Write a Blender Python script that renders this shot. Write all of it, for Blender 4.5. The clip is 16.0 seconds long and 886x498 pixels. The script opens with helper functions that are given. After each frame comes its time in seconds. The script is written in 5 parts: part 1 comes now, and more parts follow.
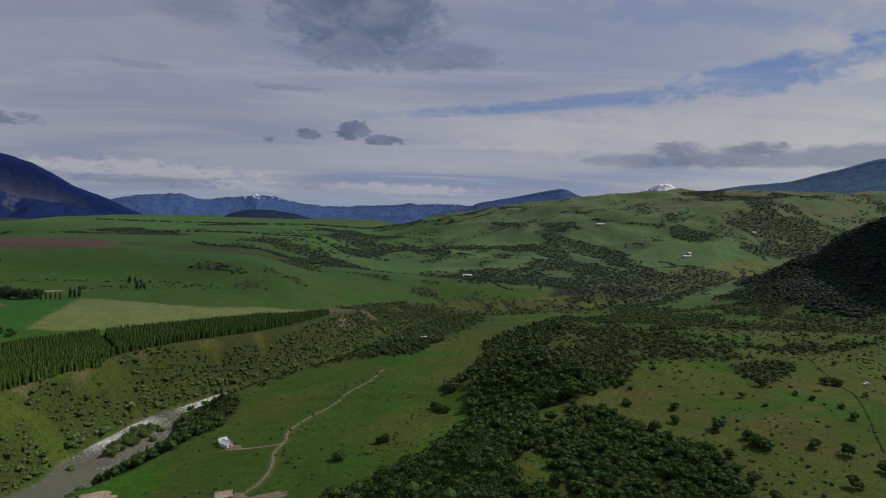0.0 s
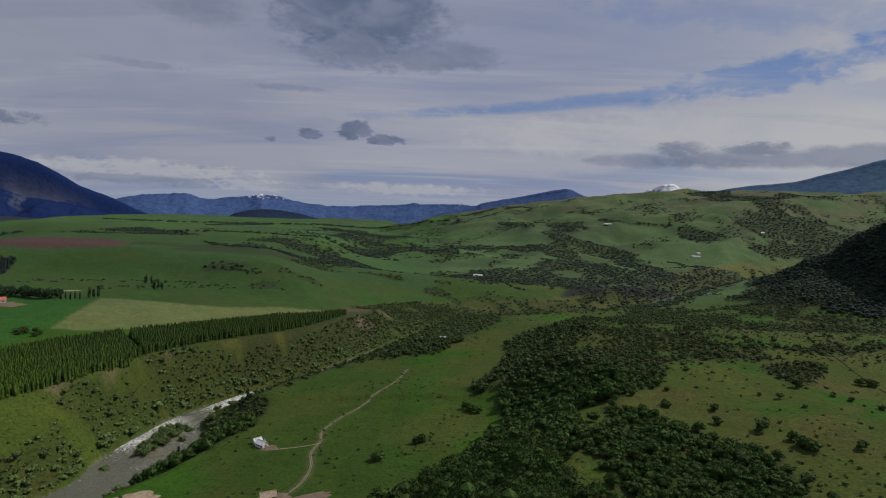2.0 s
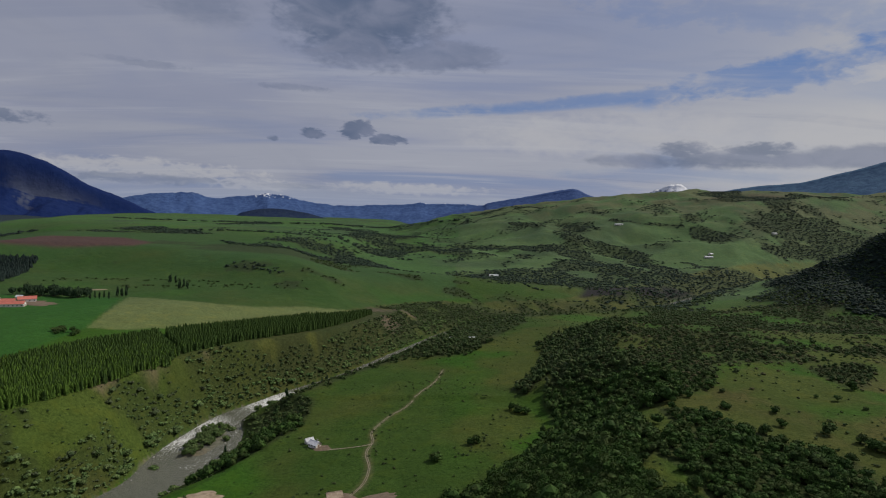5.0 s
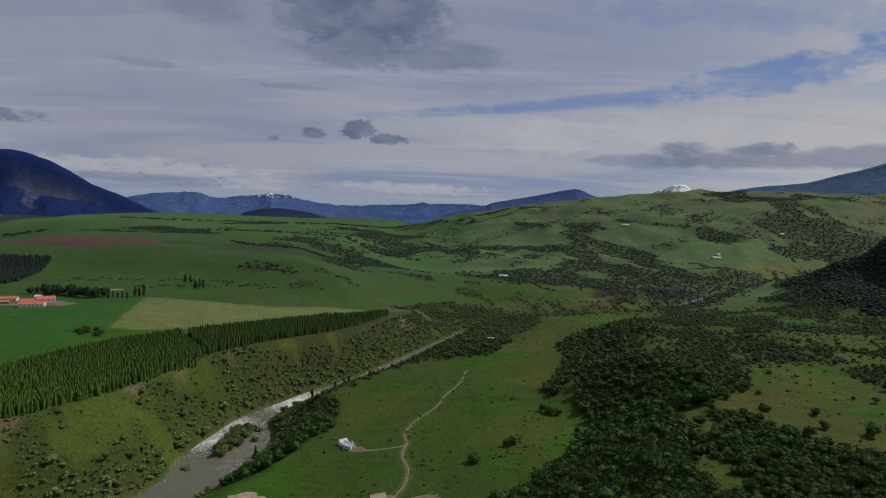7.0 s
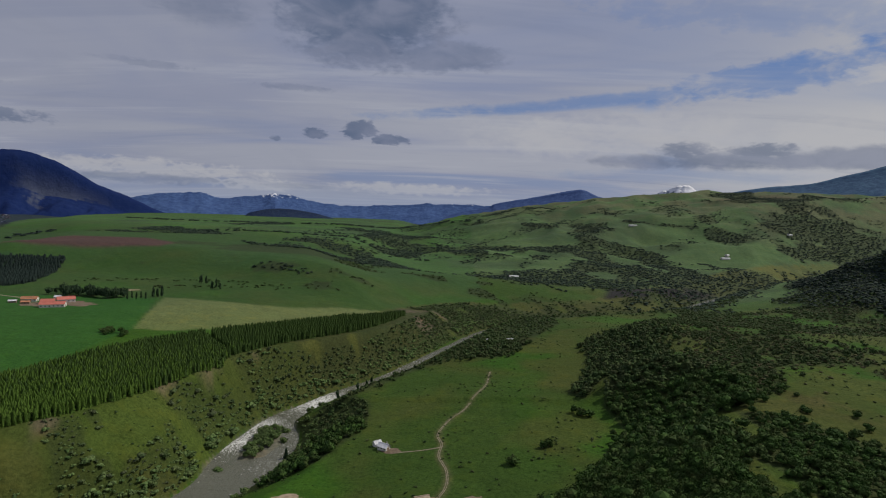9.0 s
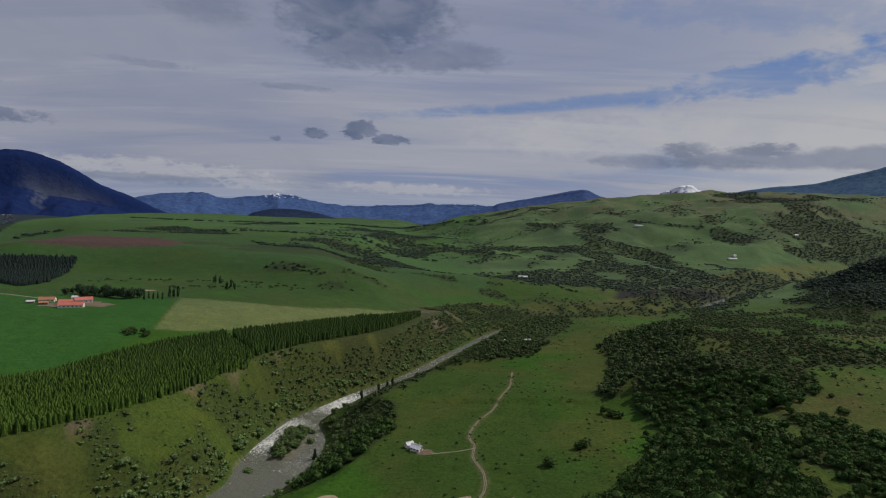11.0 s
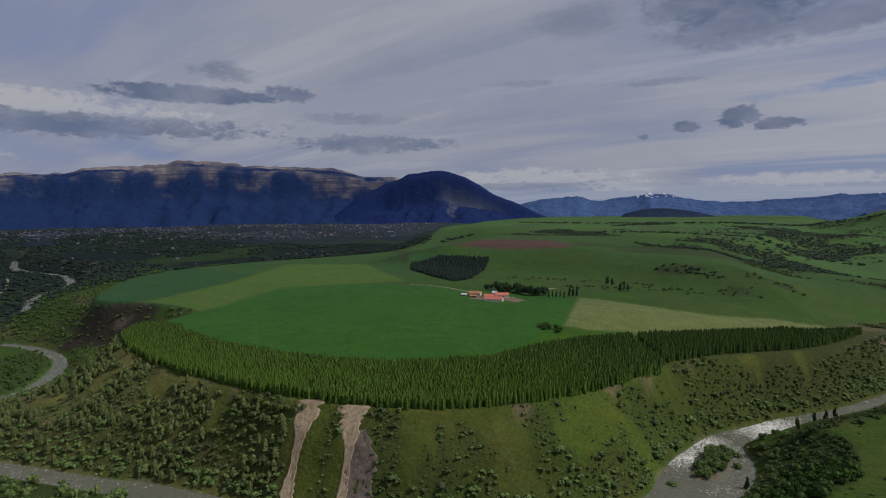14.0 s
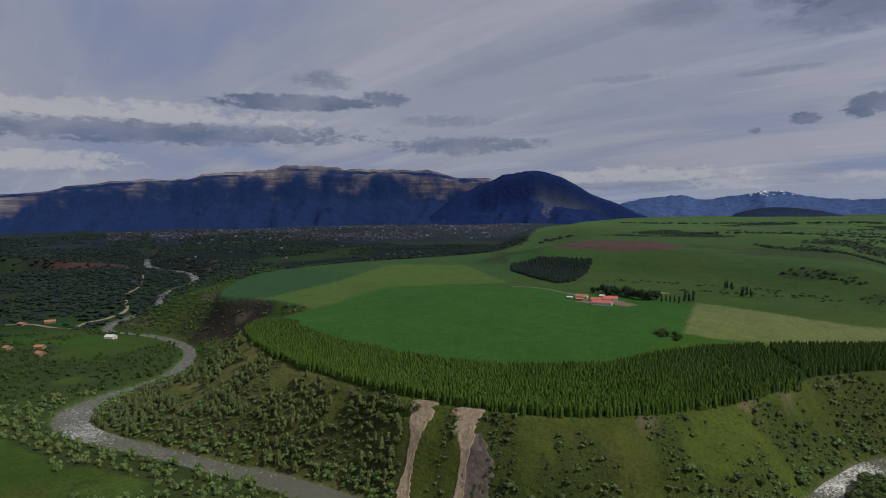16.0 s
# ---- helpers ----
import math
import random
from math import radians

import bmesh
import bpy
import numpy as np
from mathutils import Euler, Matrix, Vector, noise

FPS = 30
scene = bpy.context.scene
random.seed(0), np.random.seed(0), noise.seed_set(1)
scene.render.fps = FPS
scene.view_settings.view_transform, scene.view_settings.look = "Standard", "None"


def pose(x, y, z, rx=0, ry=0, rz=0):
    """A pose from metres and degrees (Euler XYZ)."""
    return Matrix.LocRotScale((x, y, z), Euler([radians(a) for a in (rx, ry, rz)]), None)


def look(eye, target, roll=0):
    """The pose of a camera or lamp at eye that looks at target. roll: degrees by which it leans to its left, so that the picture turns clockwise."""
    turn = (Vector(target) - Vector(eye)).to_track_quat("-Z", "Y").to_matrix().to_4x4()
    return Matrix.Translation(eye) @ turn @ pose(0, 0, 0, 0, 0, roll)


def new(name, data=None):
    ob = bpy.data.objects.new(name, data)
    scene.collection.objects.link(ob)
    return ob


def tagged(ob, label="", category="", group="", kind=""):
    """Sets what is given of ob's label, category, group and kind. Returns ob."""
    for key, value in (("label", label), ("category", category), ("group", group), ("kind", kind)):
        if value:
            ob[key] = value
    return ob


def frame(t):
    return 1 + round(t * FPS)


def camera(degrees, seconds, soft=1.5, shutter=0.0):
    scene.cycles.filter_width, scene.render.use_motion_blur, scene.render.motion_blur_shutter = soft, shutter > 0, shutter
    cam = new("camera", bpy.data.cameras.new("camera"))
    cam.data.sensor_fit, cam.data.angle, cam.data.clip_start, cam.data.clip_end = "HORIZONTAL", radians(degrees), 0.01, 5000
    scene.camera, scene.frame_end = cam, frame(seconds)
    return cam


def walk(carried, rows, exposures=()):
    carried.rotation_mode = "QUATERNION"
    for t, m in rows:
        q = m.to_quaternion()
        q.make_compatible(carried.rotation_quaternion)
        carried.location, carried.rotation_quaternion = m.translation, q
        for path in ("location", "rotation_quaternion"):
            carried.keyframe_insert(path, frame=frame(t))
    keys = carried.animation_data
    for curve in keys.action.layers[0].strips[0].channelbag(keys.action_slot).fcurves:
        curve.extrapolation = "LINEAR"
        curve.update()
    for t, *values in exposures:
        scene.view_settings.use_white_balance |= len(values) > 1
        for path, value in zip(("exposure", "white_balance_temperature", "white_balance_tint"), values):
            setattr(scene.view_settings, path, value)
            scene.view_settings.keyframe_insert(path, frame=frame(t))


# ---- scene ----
# Valley of a braided mountain river below a farmed terrace, seen from the air; z = 0 is the river at the island.
cam = camera(76.8, 16.0, soft=1.1)
# seconds, x, y, z, yaw to the left, pitch, roll
ROWS = [
    (0.0, -3.45, 0.44, 175.44, 1.30, -3.722, 1.94), (0.5, -8.40, 0.05, 175.60, 1.358, -3.740, 1.96),
    (1.0, -13.65, -0.02, 175.50, 1.402, -3.742, 1.99), (1.5, -18.92, -0.05, 175.30, 1.428, -3.738, 2.00),
    (2.0, -24.10, -0.15, 175.15, 1.460, -3.741, 2.00), (2.5, -29.40, -0.22, 174.92, 1.511, -3.742, 2.00),
    (3.0, -34.60, -0.35, 174.80, 1.565, -3.752, 2.01), (3.5, -39.90, -0.42, 174.72, 1.595, -3.774, 2.05),
    (4.0, -45.08, -0.42, 174.65, 1.634, -3.782, 2.08), (6.5, -70.95, -0.48, 174.48, 1.720, -3.790, 2.20),
    (7.0, -76.30, -0.50, 174.45, 1.735, -3.802, 2.22), (7.5, -81.50, -0.50, 174.40, 1.804, -3.798, 2.235),
    (8.0, -86.63, -0.48, 174.30, 1.852, -3.795, 2.25), (8.5, -91.75, -0.38, 174.10, 1.882, -3.772, 2.26),
    (9.0, -96.88, -0.20, 173.90, 1.891, -3.756, 2.275), (11.5, -122.18, -0.28, 173.50, 1.918, -3.766, 2.278),
    (12.0, -127.80, -0.45, 173.32, 3.94, -3.841, 2.146), (12.5, -133.20, -0.75, 173.30, 9.152, -3.993, 1.741),
    (13.0, -139.60, -1.20, 173.55, 19.507, -4.235, 0.90), (13.5, -146.40, -1.42, 173.50, 31.668, -4.34, 0.005),
    (14.0, -151.80, -1.60, 173.40, 38.38, -4.257, -0.50), (14.5, -156.20, -2.35, 173.30, 40.435, -4.20, -0.64),
    (15.0, -160.10, -3.70, 173.22, 44.792, -4.11, -0.84), (15.5, -163.75, -5.05, 173.20, 47.409, -4.06, -0.92),
    (16.0, -167.42, -6.70, 173.35, 47.809, -4.06, -0.89),
]
walk(cam, [(t, pose(x, y, z, 90 + pitch, 0, yaw) @ pose(0, 0, 0, 0, 0, roll)) for t, x, y, z, yaw, pitch, roll in ROWS],
     exposures=((0.0, -0.2), (16.0, -0.2)))

# ---- sky and sun ----
SUN_AZ, SUN_EL = 66.0, 46.0          # degrees clockwise from +y, and above the horizon


class Nodes:
    """Short hand for a node tree."""

    def __init__(self, tree):
        self.tree = tree
        tree.nodes.clear()

    def add(self, kind, **values):
        node = self.tree.nodes.new(kind)
        for key, value in values.items():
            if key in ("operation", "blend_type", "data_type", "sky_type", "noise_dimensions", "attribute_name", "feature", "clamp",
                       "use_clamp", "interpolation_type", "noise_type"):
                if key == "operation": node.operation = value
                elif key == "blend_type": node.blend_type = value
                elif key == "data_type": node.data_type = value
                elif key == "sky_type": node.sky_type = value
                elif key == "noise_dimensions": node.noise_dimensions = value
                elif key == "attribute_name": node.attribute_name = value
                elif key == "feature": node.feature = value
                elif key == "use_clamp": node.use_clamp = value
                elif key == "interpolation_type": node.interpolation_type = value
            else:
                self.put(node.inputs[key.replace("_", " ")], value)
        return node

    def put(self, socket, value):
        if isinstance(value, bpy.types.NodeSocket):
            self.tree.links.new(value, socket)
        elif isinstance(value, bpy.types.Node):
            self.tree.links.new(value.outputs[0], socket)
        else:
            socket.default_value = value

    def math(self, operation, a, b=0.0, c=0.0, clamp=False):
        node = self.tree.nodes.new("ShaderNodeMath")
        node.operation, node.use_clamp = operation, clamp
        for socket, value in zip(node.inputs, (a, b, c)):
            self.put(socket, value)
        return node.outputs[0]

    def smooth(self, value, low, high, out_low=0.0, out_high=1.0):
        node = self.tree.nodes.new("ShaderNodeMapRange")
        node.interpolation_type = "SMOOTHSTEP"
        for socket, v in zip(node.inputs, (value, low, high, out_low, out_high)):
            self.put(socket, v)
        return node.outputs[0]

    def mix(self, factor, a, b, blend="MIX"):
        node = self.tree.nodes.new("ShaderNodeMix")
        node.data_type, node.blend_type = "RGBA", blend
        self.put(node.inputs[0], factor)
        self.put(node.inputs[6], a if not isinstance(a, tuple) else (*a[:3], 1.0))
        self.put(node.inputs[7], b if not isinstance(b, tuple) else (*b[:3], 1.0))
        return node.outputs[2]

    def noise(self, vector, scale, detail=4.0, rough=0.55, distort=0.0):
        node = self.tree.nodes.new("ShaderNodeTexNoise")
        if vector is not None:
            self.put(node.inputs["Vector"], vector)
        for key, value in (("Scale", scale), ("Detail", detail), ("Roughness", rough), ("Distortion", distort)):
            node.inputs[key].default_value = value
        return node.outputs["Fac"]


def make_world():
    world = bpy.data.worlds.new("sky")
    world.use_nodes = True
    scene.world = world
    n = Nodes(world.node_tree)
    sky = n.add("ShaderNodeTexSky", sky_type="NISHITA")
    sky.sun_disc, sky.sun_elevation, sky.sun_rotation = False, radians(SUN_EL), radians(SUN_AZ)
    way = n.tree.nodes.new("ShaderNodeTexCoord").outputs["Generated"]
    split = n.add("ShaderNodeSeparateXYZ", Vector=way)
    x, y, z = split.outputs
    az = n.math("MULTIPLY", n.math("ARCTAN2", x, y), 57.2958)
    el = n.math("MULTIPLY", n.math("ARCSINE", z), 57.2958)
    # a flat cloud deck: streaks draw together towards the horizon
    low = n.math("ADD", n.math("MAXIMUM", z, 0.0), 0.10)
    deck = n.add("ShaderNodeCombineXYZ", X=n.math("DIVIDE", x, low), Y=n.math("DIVIDE", y, low), Z=0.0).outputs[0]
    turned = n.tree.nodes.new("ShaderNodeMapping")
    turned.inputs["Rotation"].default_value = (0, 0, radians(-32))
    turned.inputs["Scale"].default_value = (0.6, 1.1, 1.0)
    n.put(turned.inputs["Vector"], deck)
    wisp = n.noise(turned.outputs[0], 0.6, 5.0, 0.50, 0.8)
    soft = n.noise(turned.outputs[0], 0.28, 3.0, 0.5, 0.3)
    polar = n.add("ShaderNodeCombineXYZ", X=az, Y=n.math("MULTIPLY", el, 2.1), Z=0.0).outputs[0]
    puff = n.noise(polar, 0.20, 5.0, 0.52, 0.4)
    tuft = n.noise(polar, 0.55, 4.0, 0.50, 0.6)
    lump = n.noise(polar, 0.055, 4.0, 0.55, 0.6)

    fray = n.noise(polar, 1.5, 4.0, 0.52, 0.4)
    torn = n.math("ADD", n.math("ADD", n.math("MULTIPLY", puff, 1.15), n.math("ADD", n.math("MULTIPLY", tuft, 0.65), n.math("MULTIPLY", fray, 0.30))), -0.55)
    ragged = n.math("ADD", n.math("ADD", n.math("MULTIPLY", tuft, 1.35), n.math("MULTIPLY", fray, 0.75)), -0.55)

    def blob(a, e, wide, high, edge=0.75, rough=1.6, tex=None, tilt=0.0, flat=1.0):
        """A cloud about a bearing and height in degrees; flat > 1 draws its underside level."""
        da = n.math("DIVIDE", n.math("SUBTRACT", az, a), wide)
        de = n.math("SUBTRACT", el, e)
        if tilt:
            de = n.math("SUBTRACT", de, n.math("MULTIPLY", n.math("SUBTRACT", az, a), tilt))
        de = n.math("DIVIDE", de, high)
        if flat != 1.0:
            de = n.math("MAXIMUM", de, n.math("MULTIPLY", de, -flat))
        far = n.math("ADD", n.math("MULTIPLY", da, da), n.math("MULTIPLY", de, de))
        far = n.math("ADD", far, n.math("MULTIPLY", n.math("SUBTRACT", tex or torn, 0.5), -rough * 2.0))
        return n.smooth(far, 1.0 + edge * 1.25, 1.0 - edge * 1.25)

    def join(*some):
        out = some[0]
        for s in some[1:]:
            out = n.math("MAXIMUM", out, s)
        return out

    def part_of(amount, *some):
        return n.math("MULTIPLY", join(*some), amount)

    # thin high streaks drawn out across the deck
    drawn = n.tree.nodes.new("ShaderNodeMapping")
    drawn.inputs["Rotation"].default_value = (0, 0, radians(-38))
    drawn.inputs["Scale"].default_value = (0.30, 1.5, 1.0)
    n.put(drawn.inputs["Vector"], deck)
    streak = n.noise(drawn.outputs[0], 1.3, 7.0, 0.60, 0.7)
    # gaps of blue
    gap = n.math("MULTIPLY", n.math("MULTIPLY", n.smooth(wisp, 0.52, 0.32), n.smooth(soft, 0.56, 0.40)), 0.45)
    gap = join(gap, part_of(0.95, blob(31, 13.1, 13, 1.35, 0.8, 1.9, tilt=0.12)), part_of(0.80, blob(10, 11.0, 17, 0.55, 0.85, 1.5, tilt=0.085)),
               part_of(0.45, blob(27, 18.0, 14, 1.6, 0.9, 1.9, tilt=-0.12)), part_of(0.35, blob(20, 4.2, 10, 0.6, 0.9, 1.4)))
    gap = n.math("MULTIPLY", gap, n.smooth(streak, 0.70, 0.42, 0.50, 1.0))
    veil = n.mix(n.smooth(wisp, 0.38, 0.62), (0.325, 0.332, 0.410), (0.415, 0.408, 0.440))
    veil = n.mix(n.math("MULTIPLY", n.smooth(az, 5.0, 42.0), n.smooth(el, 30.0, 6.0)), veil, (0.54, 0.515, 0.50))
    veil = n.mix(n.math("MULTIPLY", n.smooth(az, -20.0, -75.0), 0.30), veil, (0.25, 0.262, 0.345))
    veil = n.mix(n.math("MULTIPLY", n.math("MULTIPLY", n.smooth(az, 2.0, -25.0), n.smooth(az, -70.0, -40.0)), 0.32), veil, (0.29, 0.292, 0.345))
    veil = n.mix(n.smooth(streak, 0.50, 0.70, 0.0, 0.45), veil, (0.50, 0.485, 0.50))
    veil = n.mix(n.smooth(streak, 0.47, 0.30, 0.0, 0.40), veil, (0.245, 0.262, 0.345))
    clear = n.mix(0.65, n.mix(1.0, sky.outputs[0], (0.055, 0.055, 0.055), "MULTIPLY"), (0.125, 0.225, 0.48))
    colour = n.mix(gap, veil, clear)
    # brighter banks of cloud
    bank = join(blob(-30, 2.9, 8, 0.75, 0.6, 1.6, ragged), blob(-78, 8.7, 15, 1.1, 0.55, 1.5, ragged), blob(-84, 4.7, 7, 0.75, 0.5, 1.5, ragged), blob(35, 8.0, 8, 1.5, 0.8, 1.4),
                blob(15, 8.0, 12, 2.0, 0.95, 1.3), blob(36, 12.4, 3.0, 0.8, 0.5, 1.4, ragged), blob(-21, 2.0, 5, 0.5, 0.6, 1.6, ragged), blob(-6, 2.2, 7, 0.5, 0.7, 1.6, ragged))
    colour = n.mix(n.math("MULTIPLY", bank, 0.62), colour, (0.56, 0.525, 0.50))
    # grey undersides
    grey = join(blob(-10.6, 20.3, 8.6, 6.2, 0.42, 0.9), part_of(0.62, blob(-2.4, 15.2, 5.6, 1.45, 0.40, 1.1)), part_of(0.5, blob(-25, 17.4, 4.0, 1.3, 0.9, 1.6)),
                blob(-10.7, 7.7, 1.75, 1.05, 0.35, 1.2, ragged, flat=1.5), blob(-15.1, 7.2, 1.15, 0.55, 0.45, 1.4, ragged, flat=1.4), blob(-7.8, 6.9, 2.0, 0.62, 0.40, 1.3, ragged, flat=1.4),
                part_of(0.7, blob(-18.9, 6.5, 0.5, 0.3, 0.6, 1.6, ragged)),
                part_of(0.72, blob(24, 5.6, 10.5, 0.7, 0.65, 1.3, torn), blob(21.0, 6.6, 2.2, 0.75, 0.6, 1.3, ragged), blob(27.5, 6.4, 2.8, 0.7, 0.6, 1.3, ragged), blob(37, 5.7, 8, 0.9, 0.6, 1.3, torn)),
                blob(-62.0, 10.4, 7.6, 0.85, 0.40, 1.2, ragged, flat=1.3), part_of(0.9, blob(-53.2, 11.0, 2.2, 0.75, 0.45, 1.3, ragged)), part_of(0.6, blob(-59, 12.6, 2.6, 0.8, 0.7, 1.6, ragged)),
                part_of(0.85, blob(-76, 7.3, 20, 0.95, 0.45, 1.5, ragged)), part_of(0.72, blob(-45.8, 6.4, 7.2, 0.8, 0.5, 1.6, ragged)), part_of(0.4, blob(-47, 8.8, 5.0, 0.5, 0.7, 1.6, ragged)),
                part_of(0.6, blob(-30, 2.0, 6, 0.42, 0.5, 1.5, ragged)), part_of(0.4, blob(-17, 11.4, 3.2, 0.3, 0.6, 1.4, ragged)), part_of(0.35, blob(-17, 2.0, 3.5, 0.25, 0.6, 1.5, ragged)),
                part_of(0.35, blob(-30, 12.0, 3.4, 0.3, 0.7, 1.5, ragged)))
    shade = n.mix(n.smooth(puff, 0.34, 0.70), (0.112, 0.146, 0.220), (0.225, 0.240, 0.312))
    colour = n.mix(n.math("MULTIPLY", grey, 0.9), colour, shade)
    colour = n.mix(n.math("MULTIPLY", n.smooth(lump, 0.52, 0.75), 0.22), colour, (0.22, 0.235, 0.30))
    # haze along the horizon
    colour = n.mix(n.smooth(el, 3.2, 0.4, 0.0, 0.55), colour, (0.30, 0.34, 0.44))
    colour = n.mix(1.0, colour, (0.91, 0.97, 1.06), "MULTIPLY")
    back = n.add("ShaderNodeBackground", Color=colour, Strength=1.0)
    out = n.tree.nodes.new("ShaderNodeOutputWorld")
    n.put(out.inputs[0], back)


make_world()
sun_data = bpy.data.lights.new("sun", "SUN")
sun_data.energy, sun_data.angle, sun_data.color = 3.4, radians(0.6), (1.0, 0.94, 0.82)
sun = new("sun", sun_data)
sun_to = Vector((math.sin(radians(SUN_AZ)) * math.cos(radians(SUN_EL)), math.cos(radians(SUN_AZ)) * math.cos(radians(SUN_EL)), math.sin(radians(SUN_EL))))
sun.matrix_world = look((300, 300, 900), Vector((300, 300, 900)) - sun_to)

# ---- materials ----
def material(name, rough=0.9, bump=0.0):
    m = bpy.data.materials.new(name)
    m.use_nodes = True
    n = Nodes(m.node_tree)
    bsdf = n.add("ShaderNodeBsdfPrincipled", Roughness=rough)
    bsdf.inputs["Specular IOR Level"].default_value = 0.25 if rough < 0.72 else 0.06
    out = n.tree.nodes.new("ShaderNodeOutputMaterial")
    n.put(out.inputs[0], bsdf)
    return m, n, bsdf


def place_vector(n):
    return n.tree.nodes.new("ShaderNodeNewGeometry").outputs["Position"]


def bumped(n, bsdf, height, strength, distance):
    node = n.add("ShaderNodeBump", Height=height, Strength=strength, Distance=distance)
    n.put(bsdf.inputs["Normal"], node.outputs[0])


# navy of distance haze and cloud shade, mixed into the mountains' base colours
FAR_HAZE = (0.005, 0.016, 0.095)


def ground_material():
    """Land cover, with distance haze and cloud shade painted in, comes from the sheet's own attribute; grain, tussocks
    and worn patches from noise.
    """
    m, n, bsdf = material("ground_cover")
    cover = n.add("ShaderNodeAttribute", attribute_name="cover").outputs["Color"]
    at = place_vector(n)
    fine, mid, broad = n.noise(at, 0.5, 6.0, 0.78), n.noise(at, 0.085, 5.0, 0.62), n.noise(at, 0.012, 4.0, 0.55)
    colour = n.mix(n.smooth(fine, 0.38, 0.64, 0.0, 0.85), n.mix(1.0, cover, (1.22, 1.18, 1.12), "MULTIPLY"), n.mix(1.0, cover, (0.48, 0.54, 0.48), "MULTIPLY"))
    colour = n.mix(n.smooth(mid, 0.48, 0.72, 0.0, 0.6), colour, n.mix(1.0, cover, (1.38, 1.16, 0.85), "MULTIPLY"))
    colour = n.mix(n.smooth(broad, 0.40, 0.68, 0.0, 0.40), colour, n.mix(1.0, cover, (0.70, 0.80, 0.75), "MULTIPLY"))
    n.put(bsdf.inputs["Base Color"], colour)
    bumped(n, bsdf, n.math("ADD", fine, n.math("MULTIPLY", mid, 3.0)), 0.6, 0.9)
    return m


def leaf_material(name, dark, light, dry=None, rough=0.75):
    m, n, bsdf = material(name, rough)
    island = n.tree.nodes.new("ShaderNodeNewGeometry").outputs["Random Per Island"]
    thing = n.tree.nodes.new("ShaderNodeObjectInfo").outputs["Random"]
    clump = n.noise(place_vector(n), 0.11, 3.0, 0.6)
    colour = n.mix(island, dark, light)
    colour = n.mix(n.smooth(clump, 0.42, 0.66, 0.0, 0.6), colour, dry or dark)
    colour = n.mix(n.math("MULTIPLY", thing, 0.35), colour, n.mix(1.0, colour, (0.6, 0.7, 0.7), "MULTIPLY"))
    brown = n.noise(place_vector(n), 0.19, 2.0, 0.5)
    colour = n.mix(n.smooth(brown, 0.54, 0.66, 0.0, 0.4), colour, n.mix(1.0, dry or dark, (1.12, 1.02, 0.95), "MULTIPLY"))
    n.put(bsdf.inputs["Base Color"], colour)
    return m


def plain_material(name, a, b, scale, rough=0.85, bump=0.3, distance=0.1, detail=5.0):
    m, n, bsdf = material(name, rough)
    at = place_vector(n)
    grain = n.noise(at, scale, detail, 0.65)
    worn = n.noise(at, scale * 0.13, 3.0, 0.6)
    colour = n.mix(n.smooth(grain, 0.32, 0.70), a, b)
    colour = n.mix(n.smooth(worn, 0.45, 0.72, 0.0, 0.5), colour, n.mix(1.0, colour, (0.68, 0.66, 0.64), "MULTIPLY"))
    n.put(bsdf.inputs["Base Color"], colour)
    bumped(n, bsdf, grain, bump, distance)
    return m


def water_material():
    m, n, bsdf = material("silty_river_water", 0.16)
    bsdf.inputs["Specular IOR Level"].default_value = 0.5
    at = place_vector(n)
    rapid = n.add("ShaderNodeAttribute", attribute_name="rapid").outputs["Fac"]
    ripple, churn, silt = n.noise(at, 0.9, 6.0, 0.68, 0.8), n.noise(at, 0.30, 7.0, 0.72, 2.0), n.noise(at, 0.03, 3.0, 0.5)
    body = n.mix(silt, (0.104, 0.107, 0.080), (0.142, 0.142, 0.112))
    edge = n.math("SUBTRACT", 0.64, n.math("MULTIPLY", rapid, 0.24))
    foam = n.smooth(n.math("ADD", n.math("MULTIPLY", churn, 0.55), n.math("MULTIPLY", ripple, 0.45)), edge, n.math("ADD", edge, 0.12))
    n.put(bsdf.inputs["Base Color"], n.mix(foam, body, (0.72, 0.72, 0.70)))
    n.put(bsdf.inputs["Roughness"], n.smooth(foam, 0.0, 1.0, 0.2, 0.8))
    bumped(n, bsdf, n.math("ADD", churn, n.math("MULTIPLY", ripple, 0.4)), 0.7, 0.8)
    return m


